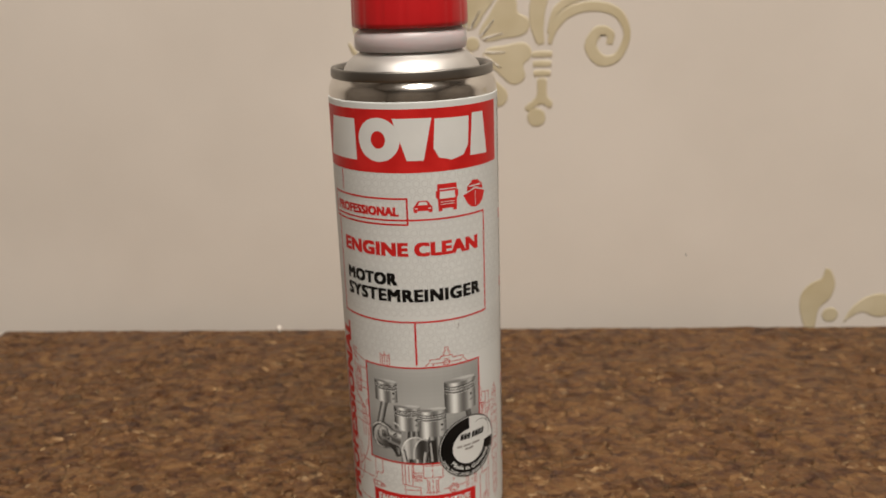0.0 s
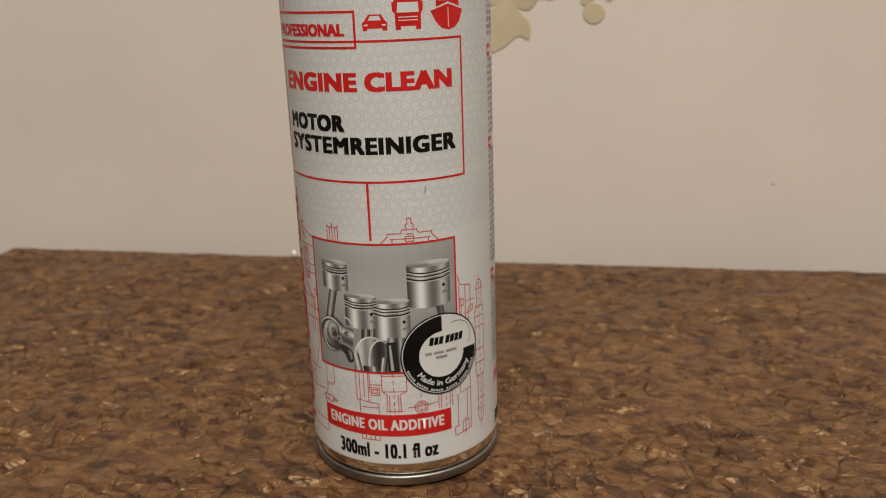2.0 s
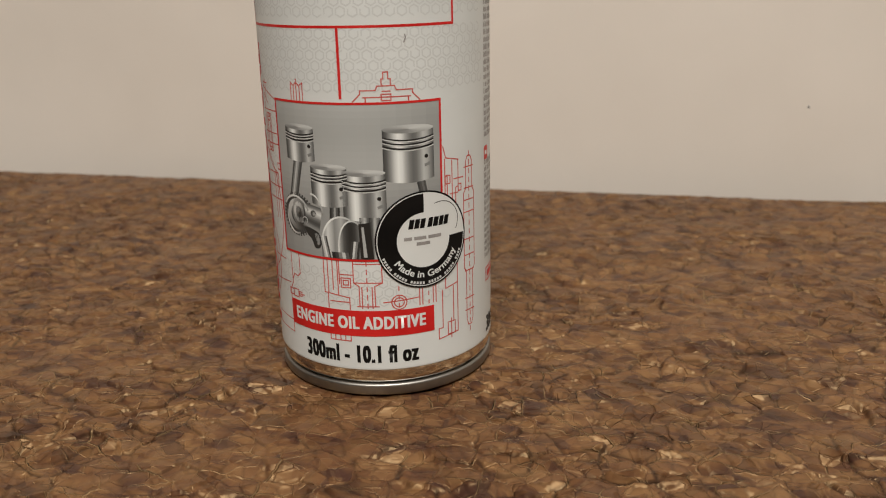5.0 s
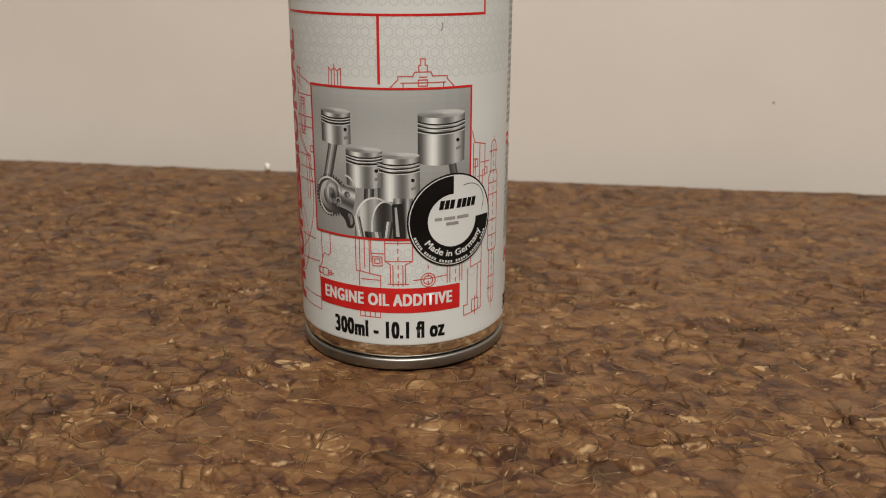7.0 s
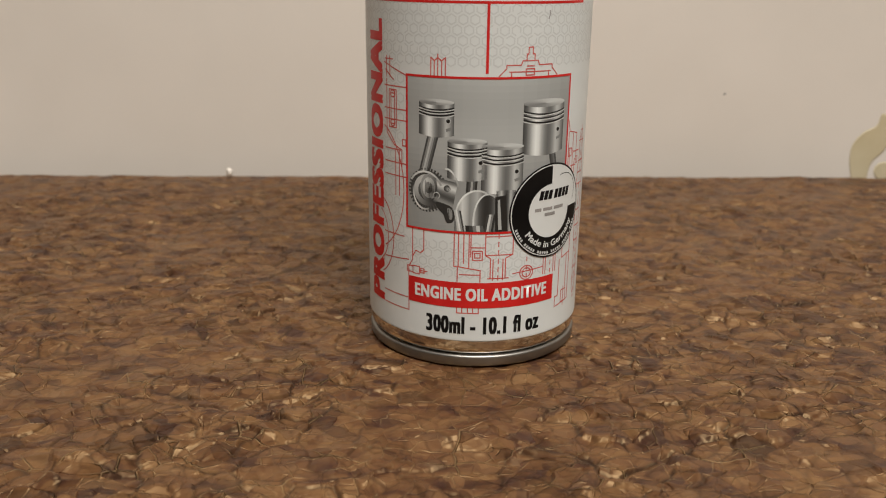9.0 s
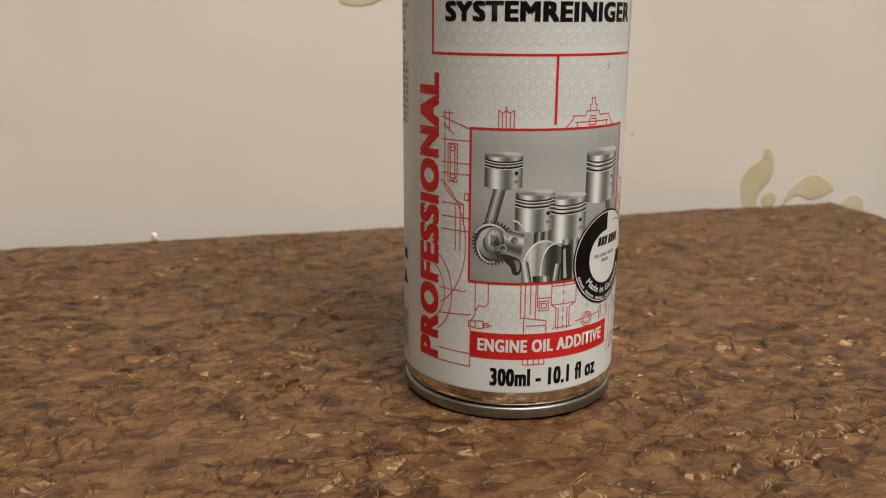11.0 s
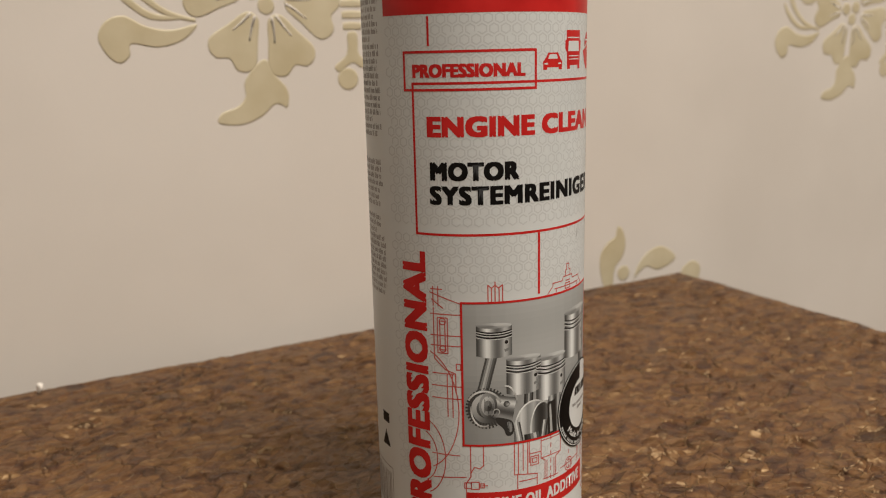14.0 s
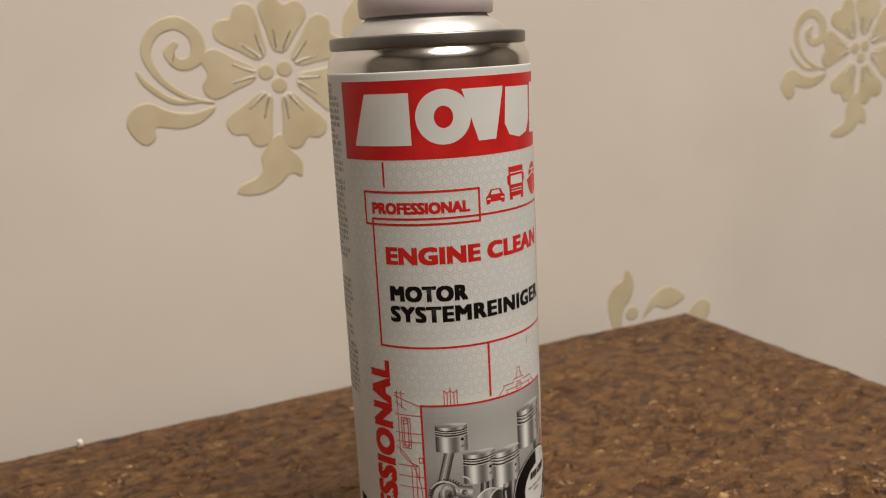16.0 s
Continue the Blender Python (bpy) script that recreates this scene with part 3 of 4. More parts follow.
def lettering(words, u0, v0, u1, v1, fat=0.2, spacing=1.0):
    """Words as a flat mesh that fills the box; v0 is the base line, v1 the height of the capitals. fat: millimetres that a bold stroke gains."""
    data = bpy.data.curves.new("lettering", "FONT")
    data.body, data.resolution_u, data.space_character = words, 3, spacing
    data.fill_mode = "FRONT"
    ob = new("lettering", data)
    me = bpy.data.meshes.new_from_object(ob.evaluated_get(bpy.context.evaluated_depsgraph_get()))
    bpy.data.objects.remove(ob)
    bm = bmesh.new()
    shifts = [(0, 0)] if not fat else [(-fat, -fat * 0.6), (fat, fat * 0.6), (-fat, fat * 0.6), (fat, -fat * 0.6), (0, 0)]
    xs, ys = [v.co.x for v in me.vertices], [v.co.y for v in me.vertices]
    for k, (du, dv) in enumerate(shifts):
        done = len(bm.verts)
        bm.from_mesh(me)
        bm.verts.ensure_lookup_table()
        for v in bm.verts[done:]:
            v.co = Vector((u0 + fat + (v.co.x - min(xs)) / (max(xs) - min(xs)) * (u1 - u0 - 2 * fat) + du,
                           v0 + fat * 0.6 + (v.co.y - min(ys)) / (max(ys) - min(ys)) * (v1 - v0 - fat * 1.2) + dv, k * 0.2))
    bpy.data.meshes.remove(me)
    return bm


def mark(name, bm, mat, layer, label_text=""):
    if mat == PHOTO:
        bmesh.ops.remove_doubles(bm, verts=bm.verts, dist=1e-4)
    return part(name, bend(bm, layer), mat, label, label_text)


label = part("label", lathe([(0.02632, 0.0068), (0.02646, 0.00682), (R, 0.0070), (R, 0.0074), (R, 0.1500), (R, 0.1504), (0.02646, 0.15062), (0.02632, 0.1507)], 240), PAPER, can, "white printed paper label")

bm = bmesh.new()
rng = random.Random(5)
hexes = []
for j in range(50):
    for i in range(29):
        hu, hv = -35.0 + i * 2.5 + (j % 2) * 1.25, 23.5 + j * 2.15
        inside = -19.8 < hu < 23.4 and 31.5 < hv < 69.2
        if hu < 36 and not inside and not (82 < hv < 84.5) and not (hv < 70 and hu > 23):
            hexes.append((hu, hv))
for hu, hv in hexes:
    ring_o = [(hu + 1.22 * math.cos(radians(60 * k + 30)), hv + 1.22 * math.sin(radians(60 * k + 30))) for k in range(6)]
    ring_i = [(hu + 0.90 * math.cos(radians(60 * k + 30)), hv + 0.90 * math.sin(radians(60 * k + 30))) for k in range(6)]
    for k in range(6):
        if rng.random() < 0.95:
            poly(bm, [ring_o[k], ring_o[(k + 1) % 6], ring_i[(k + 1) % 6], ring_i[k]])
mark("hexagon_pattern", bm, PALE_INK, 1, "pale grey honeycomb print")

bm = bmesh.new()
rect(bm, -36.5, 130.0, 34.0, 148.7)
mark("banner", bm, RED_INK, 2, "red printed banner")
# The maker's mark as five plain white shapes.
for pts in ([(-32.3, 133.4), (-28.3, 145.7), (-16.6, 145.7), (-16.4, 133.4)],
            [(-3.9, 146.0), (7.7, 146.0), (5.0, 133.6), (0.0, 133.6)],
            [(8.6, 145.7), (19.9, 145.5), (19.4, 137.0), (17.6, 134.2), (13.6, 133.2), (9.6, 134.2), (8.0, 137.0)],
            [(21.2, 146.2), (26.0, 146.1), (27.8, 133.3), (20.2, 133.6)]):
    bm = bmesh.new()
    poly(bm, pts)
    mark("white_shape", bm, WHITE_INK, 3)
bm = bmesh.new()
for k in range(36):
    a, b = radians(10 * k), radians(10 * k + 10)
    poly(bm, [(-8.5 + 6.7 * math.cos(a), 139.8 + 6.5 * math.sin(a)), (-8.5 + 6.7 * math.cos(b), 139.8 + 6.5 * math.sin(b)),
              (-8.5 + 2.3 * math.cos(b), 139.8 + 2.6 * math.sin(b)), (-8.5 + 2.3 * math.cos(a), 139.8 + 2.6 * math.sin(a))])
bmesh.ops.remove_doubles(bm, verts=bm.verts, dist=1e-4)
mark("white_ring", bm, WHITE_INK, 3)

bm = bmesh.new()
rect(bm, -24.45, 123.4, -23.95, 129.6)
mark("red_line", bm, RED_INK, 2)
bm = bmesh.new()
frame_lines(bm, -30.6, 114.0, -0.3, 122.5, 0.55)
mark("red_frame", bm, RED_INK, 3)
mark("lettering", lettering("PROFESSIONAL", -28.2, 116.8, -3.1, 119.7, 0.24, 1.06), RED_INK, 2, "red printed word")
bm = bmesh.new()
frame_lines(bm, -28.5, 82.6, 25.7, 115.9, 0.55)
mark("red_frame", bm, RED_INK, 2)

# Car, lorry and ship signs.
bm = bmesh.new()
poly(bm, [(1.4, 117.9), (2.4, 117.9), (2.5, 118.4), (5.9, 118.4), (6.0, 117.9), (7.0, 117.9), (7.1, 119.6), (6.5, 120.2), (5.7, 121.5), (2.8, 121.5), (1.9, 120.2), (1.3, 119.6)])
sign = mark("car_sign", bm, RED_INK, 2)
bm = bmesh.new()
poly(bm, [(2.7, 120.2), (5.7, 120.2), (5.2, 121.15), (3.2, 121.15)])
rect(bm, 1.7, 119.0, 2.6, 119.35), rect(bm, 5.8, 119.0, 6.7, 119.35)
mark("car_sign_detail", bm, PAPER, 3)
bm = bmesh.new()
poly(bm, [(8.9, 117.9), (10.1, 117.9), (10.1, 118.7), (13.6, 118.7), (13.6, 117.9), (14.8, 117.9), (14.9, 121.5), (15.4, 122.2), (15.4, 124.0), (14.9, 124.2), (14.9, 126.2), (8.7, 126.2), (8.7, 124.2), (8.2, 124.0), (8.2, 122.2), (8.8, 121.5)])
mark("lorry_sign", bm, RED_INK, 2)
bm = bmesh.new()
poly(bm, [(9.3, 121.7), (14.4, 121.7), (14.2, 123.9), (9.5, 123.9)])
rect(bm, 9.2, 124.5, 14.5, 124.75), rect(bm, 9.6, 120.6, 14.1, 120.8), rect(bm, 9.6, 119.9, 14.1, 120.1)
mark("lorry_sign_detail", bm, PAPER, 3)
bm = bmesh.new()
poly(bm, [(18.6, 119.2), (20.0, 117.9), (21.9, 117.4), (23.8, 117.9), (25.2, 119.2), (26.3, 121.8), (21.9, 123.2), (17.2, 121.8)])
poly(bm, [(18.6, 122.6), (21.9, 123.7), (25.2, 122.6), (25.1, 124.2), (24.0, 125.0), (22.9, 125.9), (20.8, 125.9), (19.8, 125.0), (18.7, 124.2)])
mark("ship_sign", bm, RED_INK, 2)
bm = bmesh.new()
rect(bm, 21.8, 118.0, 22.0, 122.4), rect(bm, 19.4, 124.0, 24.4, 124.4)
mark("ship_sign_detail", bm, PAPER, 3)

mark("lettering", lettering("ENGINE", -25.0, 104.2, -0.8, 108.7, 0.4, 1.08), RED_INK, 2, "red printed word")
mark("lettering", lettering("CLEAN", 1.0, 104.2, 22.4, 108.7, 0.4, 1.08), RED_INK, 2, "red printed word")
mark("lettering", lettering("MOTOR", -24.5, 94.8, -4.6, 98.9, 0.36, 1.12), BLACK_INK, 2, "black printed word")
mark("lettering", lettering("SYSTEMREINIGER", -24.7, 89.5, 23.0, 93.7, 0.33, 1.12), BLACK_INK, 2, "black printed word")
bm = bmesh.new()
rect(bm, -0.05, 68.4, 0.55, 82.6)
mark("red_line", bm, RED_INK, 3)

# A small scuff in the print.
bm = bmesh.new()
line(bm, [(13.9, 79.6), (14.3, 80.6), (14.1, 81.2)], 0.25)
mark("scuff", bm, GREY_INK, 3)

# Upright word beside the picture, read from below.
bm = lettering("PROFESSIONAL", 12.6, 26.2, 78.8, 32.8, 0.54, 1.08)
for v in bm.verts:
    v.co = Vector((-v.co.y, v.co.x, v.co.z))
mark("upright_lettering", bm, RED_INK, 3, "large red upright word")


# Fine red engineering drawing behind the picture.
def drawing():
    bm = bmesh.new()
    w = 0.26

    def ln(*pts):
        line(bm, pts, w)

    def rc(u0, v0, u1, v1):
        ln((u0, v0), (u1, v0), (u1, v1), (u0, v1), (u0, v0))

    # Castle nut above the picture.
    ln((-12, 67.6), (-12, 71.5), (-11.2, 70.8), (-10.4, 71.5), (-9.6, 70.8), (-8.7, 71.5), (-8.7, 67.6))
    ln((-11.2, 67.6), (-11.2, 70.6)), ln((-9.5, 67.6), (-9.5, 70.6)), ln((-10.4, 67.6), (-10.4, 72.2))
    # Filler cap.
    ln((2.8, 67.8), (4.4, 69.4), (4.4, 70.1), (7.6, 70.1), (8.0, 71), (8.9, 71), (8.9, 72.4), (9.3, 72.4), (9.3, 73.8), (10.3, 73.8), (10.3, 72.4), (10.8, 72.4), (10.8, 71), (11.6, 71),
       (12, 70.1), (15.4, 70.1), (15.4, 69.4), (17, 67.8))
    ln((5, 68.7), (15, 68.7)), ln((5.5, 68.7), (5.5, 67.8)), ln((14.5, 68.7), (14.5, 67.8)), ln((8.9, 71), (10.8, 71)), ln((9, 69.9), (10.7, 69.9)), rc(8.8, 68, 10.8, 69.3)
    # Crankcase at the side.
    ln((-25.2, 70.4), (-22.4, 70.4)), ln((-24.6, 71), (-24.6, 66.5)), ln((-23.4, 71), (-23.4, 66.5)), ln((-25.4, 69.6), (-18.2, 67.2)), ln((-25, 68), (-22.2, 66))
    ln((-25.4, 64.6), (-18.3, 64.6)), ln((-25.4, 59.6), (-18.3, 59.6)), ln((-25.4, 57.2), (-18.3, 57.2)), rc(-23.7, 55.4, -21.3, 63.8), rc(-23.1, 56.2, -21.9, 63)
    line(bm, circle(-22.5, 62.9, 0.75, n=14), w), line(bm, circle(-22.5, 56.4, 0.75, n=14), w)
    ln((-24.6, 66), (-24.6, 54), (-22, 51.5), (-19.6, 50.6)), ln((-19.6, 50.6), (-19.6, 46)), rc(-19.4, 51.6, -18.4, 53), ln((-25.2, 50.5), (-20, 50.5)), ln((-21.6, 50.4), (-21.6, 40))
    ln((-20.4, 50.4), (-20.4, 40)), ln((-25.4, 47.5), (-18.3, 47.5)), ln((-25.4, 44.5), (-18.3, 44.5))
    for c, r in ((41.3, 15), (29.4, 9.6), (29.4, 6.4)):
        line(bm, [(-28.6 + r * 0.64 * math.cos(radians(a)), c + r * math.sin(radians(a))) for a in range(-72, 73, 8)], w)
    ln((-26, 12.7), (-17.6, 12.7), (-17.6, 23.6), (-16.5, 25.4), (-16.5, 33)), ln((-13.5, 33), (-13.5, 28.2), (-14.4, 27.4), (-15.6, 27.8), (-16.4, 26.4)), ln((-26, 15.8), (-17.6, 15.8))
    ln((-25.6, 24.4), (-17.6, 25.2)), rc(-18, 22.4, -16.4, 23.8), rc(-16.4, 22.2, -14.6, 24), ln((-14.6, 23.1), (-12.6, 23.1)), rc(-14.4, 22.6, -13.4, 23.6), ln((-25.8, 30.5), (-19, 30.5))
    # Cylinder below the picture.
    ln((-6.2, 33), (-6.2, 25.2), (-5.4, 25.2), (-5.4, 21.6)), ln((-5.2, 33), (-5.2, 25.2)), ln((-5.4, 25.2), (-0.2, 24.4), (-0.2, 21.6)), ln((-4, 33), (-4, 26)), ln((-2.8, 33), (-2.8, 24.8))
    ln((-2.4, 33), (-2.4, 27.6)), rc(-2.0, 26.8, 0.2, 29), rc(-1.5, 27.4, -0.3, 28.5), ln((0.9, 33), (0.9, 28), (2.1, 27.2), (2.1, 22.4)), ln((7.3, 33), (7.3, 28), (5.6, 27.2), (5.6, 22.4))
    ln((0.9, 32.4), (7.3, 32.4)), ln((0.9, 28), (7.3, 28)), ln((2.7, 27), (2.7, 22)), ln((5, 27), (5, 22)), ln((1.5, 22.4), (6.4, 22.4)), ln((-2.4, 29.8), (0.9, 29.8)), ln((-4.9, 23.3), (-0.4, 23.3))
    for v in range(22, 33, 2):
        ln((3.9, v), (3.9, v + 1.1)), ln((10.9, v), (10.9, v + 0.9)), ln((17.8, v), (17.8, v + 0.9))
    line(bm, circle(10.9, 23.2, 1.7, n=16), w), line(bm, circle(10.9, 23.2, 1.1, n=14), w), ln((7.4, 23.3), (15.4, 23.9))
    ln((15.6, 27), (15.6, 22)), ln((16.3, 27), (16.3, 22)), ln((18.9, 27), (18.9, 22)), ln((19.6, 27), (19.6, 22))
    # Lower edge details under the bar.
    for u in (-5.4, -4.2, -2.9, -1.7, -0.4):
        ln((u, 15.2), (u, 13.9))
    ln((-5.4, 13.9), (-0.4, 13.9))
    # Housing and stud beside the picture.
    ln((22.2, 57.2), (22.9, 54.6), (26.4, 53.8), (26.4, 47.8), (25.6, 47.6), (25.6, 30)), ln((22.6, 54.4), (22.6, 46)), ln((24.6, 53.9), (24.6, 41)), ln((23.2, 50.8), (23.2, 41)), rc(22.7, 48.8, 24, 50.6)
    ln((25, 49.6), (28, 49.6)), ln((24, 46.4), (26.4, 46.4)), rc(26.4, 46.7, 27.3, 48.2), ln((22.2, 27), (22.2, 24.6), (25.6, 25.4)), ln((25.7, 30), (25.7, 13.4), (20.2, 12.6), (20.2, 15.2), (21.3, 15.2), (21.3, 24.4))
    rc(22.7, 13.2, 24.8, 16.2), ln((23.7, 17), (23.7, 12.2)), ln((24.4, 24.8), (24.4, 16.4))
    ln((28.8, 15.2), (28.8, 27), (28.1, 28), (28.1, 45.6), (28.9, 46.8), (28.9, 52.8), (29.5, 54), (30.6, 54), (31.1, 52.8), (31.1, 46.8), (31.9, 45.6), (31.9, 28), (31.1, 27), (31.1, 15.2), (30.6, 13.6), (29.4, 13.6), (28.8, 15.2))
    for v in (51.6, 46.8, 44.0, 41.2, 34.8, 31, 27.2, 20.4, 17.4):
        ln((28.3, v), (31.6, v))
    for v in range(12, 56, 2):
        ln((30, v), (30, v + 1.1))
    return bm


mark("engine_drawing", drawing(), THIN_RED, 2, "fine red line drawing of an engine")


# The photograph of pistons: flat print in greys.
def ink(bm, pts, g):
    f = poly(bm, pts)
    layer = bm.loops.layers.float_color.get("ink") or bm.loops.layers.float_color.new("ink")
    for lp in f.loops:
        lp[layer] = (g * 0.95, g, g * 0.985, 1)
    return f


def grade(bm, u0, v0, u1, v1, tones, tilt=0.0, foot=0.0):
    """Upright strips from u0 to u1 in a run of greys: a rounded metal flank. foot: how far the lower edge bulges."""
    tones = list(np.interp(np.linspace(0, len(tones) - 1, 4 * len(tones)), range(len(tones)), tones)) if len(tones) > 8 else tones
    n = len(tones)
    for i, g in enumerate(tones):
        a, b = i / n, (i + 1) / n
        ba, bb = foot * (1 - (2 * a - 1) ** 2), foot * (1 - (2 * b - 1) ** 2)
        ua, ub = u0 + (u1 - u0) * a, u0 + (u1 - u0) * b
        ink(bm, [(ua + tilt, v0 - ba), (ub + tilt, v0 - bb), (ub, v1 - bb), (ua, v1 - ba)], g)


CHROME = (0.05, 0.12, 0.3, 0.62, 0.85, 0.74, 0.4, 0.22, 0.14, 0.17, 0.3, 0.52, 0.44, 0.24, 0.10)


def piston(u0, u1, v0, v1, flip=False):
    w, bow = u1 - u0, (u1 - u0) * 0.07
    tones = CHROME[::-1] if flip else CHROME
    bm = bmesh.new()
    grade(bm, u0, v0, u1, v1, tones, 0, bow)
    mark("piston_print", bm, PHOTO, 4)
    bm = bmesh.new()
    for i in range(24):
        a, b = radians(15 * i), radians(15 * i + 15)
        c = ((u0 + u1) / 2, v1 - bow * 0.2)
        ink(bm, [c, (c[0] + w / 2 * math.cos(a), c[1] + bow * 1.15 * math.sin(a)), (c[0] + w / 2 * math.cos(b), c[1] + bow * 1.15 * math.sin(b))], 0.40 + 0.18 * math.cos(a - 0.6))
    for k in (0.15, 0.23, 0.315):
        vv = v1 - (v1 - v0) * k
        for i in range(10):
            a, b = i / 10, (i + 1) / 10
            ba, bb = bow * (1 - (2 * a - 1) ** 2), bow * (1 - (2 * b - 1) ** 2)
            t = 0.34 if k < 0.3 else 0.42
            ink(bm, [(u0 + w * a, vv - ba - t), (u0 + w * b, vv - bb - t), (u0 + w * b, vv - bb), (u0 + w * a, vv - ba)], 0.012)
            ink(bm, [(u0 + w * a, vv - ba - t - 0.2), (u0 + w * b, vv - bb - t - 0.2), (u0 + w * b, vv - bb - t), (u0 + w * a, vv - ba - t)], 0.62)
    hu, hv = u0 + w * 0.84, v1 - (v1 - v0) * 0.57
    ink(bm, circle(hu, hv, 0.62, n=14)[:-1], 0.5)
    mark("piston_ring_print", bm, PHOTO, 5)
    bm = bmesh.new()
    ink(bm, circle(hu, hv, 0.45, n=14)[:-1], 0.01)
    ink(bm, [(hu - 0.5, hv - 1.7), (hu + 0.9, hv - 1.2), (hu + 0.9, hv - 1.9), (hu - 0.4, hv - 2.3)], 0.22)
    mark("pin_hole_print", bm, PHOTO, 6)


bm = bmesh.new()
for j in range(24):
    g = 0.20 + 0.14 * (j / 23) ** 1.3 + 0.03 * math.sin(j * 0.5)
    for i in range(12):
        k = 1 + 0.16 * math.sin(i / 11 * math.pi) - 0.10 * (i / 11)
        ink(bm, [(-18 + 39.6 * i / 12, 67.3 - 34 * (j + 1) / 24), (-18 + 39.6 * (i + 1) / 12, 67.3 - 34 * (j + 1) / 24), (-18 + 39.6 * (i + 1) / 12, 67.3 - 34 * j / 24), (-18 + 39.6 * i / 12, 67.3 - 34 * j / 24)], (0.60 - g) * k)
mark("photo_ground", bm, PHOTO, 3, "grey printed photograph of pistons")
bm = bmesh.new()
frame_lines(bm, -18.3, 33.0, 21.9, 67.7, 0.5)
mark("red_frame", bm, RED_INK, 6)

# Toothed wheel.
bm = bmesh.new()
for k in range(72):
    a, b = radians(k * 5), radians(k * 5 + 5)
    r = 5.0 if k % 2 else 4.5
    def at(rr, t):
        return (max(-12.6 + rr * math.cos(t) * 0.98, -17.8), 42.4 + rr * math.sin(t))
    ink(bm, [at(3.6, a), at(r, a), at(r, b), at(3.6, b)], 0.045 if k % 2 else 0.075)
    ink(bm, [at(2.4, a), at(3.6, a), at(3.6, b), at(2.4, b)], 0.30 + 0.25 * math.cos(a - 2.2))
    ink(bm, [at(0.0, a), at(2.4, a), at(2.4, b)], 0.16 + 0.1 * math.cos(a - 1.0))
mark("toothed_wheel_print", bm, PHOTO, 4)
# Rods, crank and webs.
bm = bmesh.new()
grade(bm, -12.6, 46.5, -9.9, 55.2, (0.07, 0.24, 0.5, 0.32, 0.12, 0.06), -2.2)
grade(bm, -3.6, 39.0, -1.2, 46.0, (0.03, 0.08, 0.35, 0.1, 0.03), -0.4)
grade(bm, 3.0, 33.6, 7.4, 43.0, (0.04, 0.3, 0.55, 0.14, 0.03, 0.10, 0.5, 0.2, 0.03), 0.0)
grade(bm, 15.6, 46.2, 17.6, 51.0, (0.05, 0.08, 0.14, 0.07), 1.0)
mark("rod_print", bm, PHOTO, 4)
bm = bmesh.new()
tones = np.interp(np.linspace(0, 12, 30), range(13), (0.10, 0.22, 0.55, 0.70, 0.45, 0.22, 0.12, 0.07, 0.10, 0.22, 0.30, 0.12, 0.04))
for i, g in enumerate(tones):
    a, b = i / 30, (i + 1) / 30
    d0, d1 = Vector((-12.4, 45.9)).lerp(Vector((-11.6, 40.0)), a), Vector((-12.4, 45.9)).lerp(Vector((-11.6, 40.0)), b)
    e0, e1 = Vector((-5.6, 44.6)).lerp(Vector((-6.8, 37.8)), a), Vector((-5.6, 44.6)).lerp(Vector((-6.8, 37.8)), b)
    ink(bm, [tuple(d0), tuple(e0), tuple(e1), tuple(d1)], float(g))
for r, lo, hi in ((1.0, 0.03, 0.34), (0.74, 0.16, 0.62), (0.42, 0.03, 0.22)):
    for i in range(40):
        a, b = radians(9 * i), radians(9 * i + 9)
        ink(bm, [(-12.3, 43.0), (-12.3 + 2.1 * r * math.cos(a), 43.0 + 3.2 * r * math.sin(a)), (-12.3 + 2.1 * r * math.cos(b), 43.0 + 3.2 * r * math.sin(b))], lo + (hi - lo) * (0.5 + 0.5 * math.cos(a - 2.3)))
ink(bm, spline([(-10.4, 40.0), (-7.2, 39.2), (-6.2, 37.4), (-6.6, 35.6), (-8.0, 35.4), (-8.8, 37.2), (-10.2, 38.6)], 5), 0.03)
ink(bm, spline([(-7.9, 38.6), (-6.9, 38.4), (-6.7, 36.6), (-7.3, 36.2)], 5), 0.26)
for k in range(5):
    ink(bm, circle(-8.0 + 0.18 * k, 43.2 - 0.05 * k, 0.75 - 0.13 * k, n=20), (0.06, 0.12, 0.3, 0.5, 0.66)[k])
mark("crankshaft_print", bm, PHOTO, 5)
bm = bmesh.new()
def dome(bm, mid, low, ru, rv, tones, cut=1.0):
    """A round bearing seen from its side: upright strips under an arched top."""
    n = 5 * len(tones)
    run = np.interp(np.linspace(0, len(tones) - 1, n), range(len(tones)), tones)
    def top(t):
        return low + rv * math.sqrt(max(1 - (2 * t - 1) ** 2, 0.0))
    for i, g in enumerate(run):
        a, b = cut * i / n, cut * (i + 1) / n
        ink(bm, [(mid - ru + 2 * ru * a, 33.6), (mid - ru + 2 * ru * b, 33.6), (mid - ru + 2 * ru * b, top(b)), (mid - ru + 2 * ru * a, top(a))], float(g))


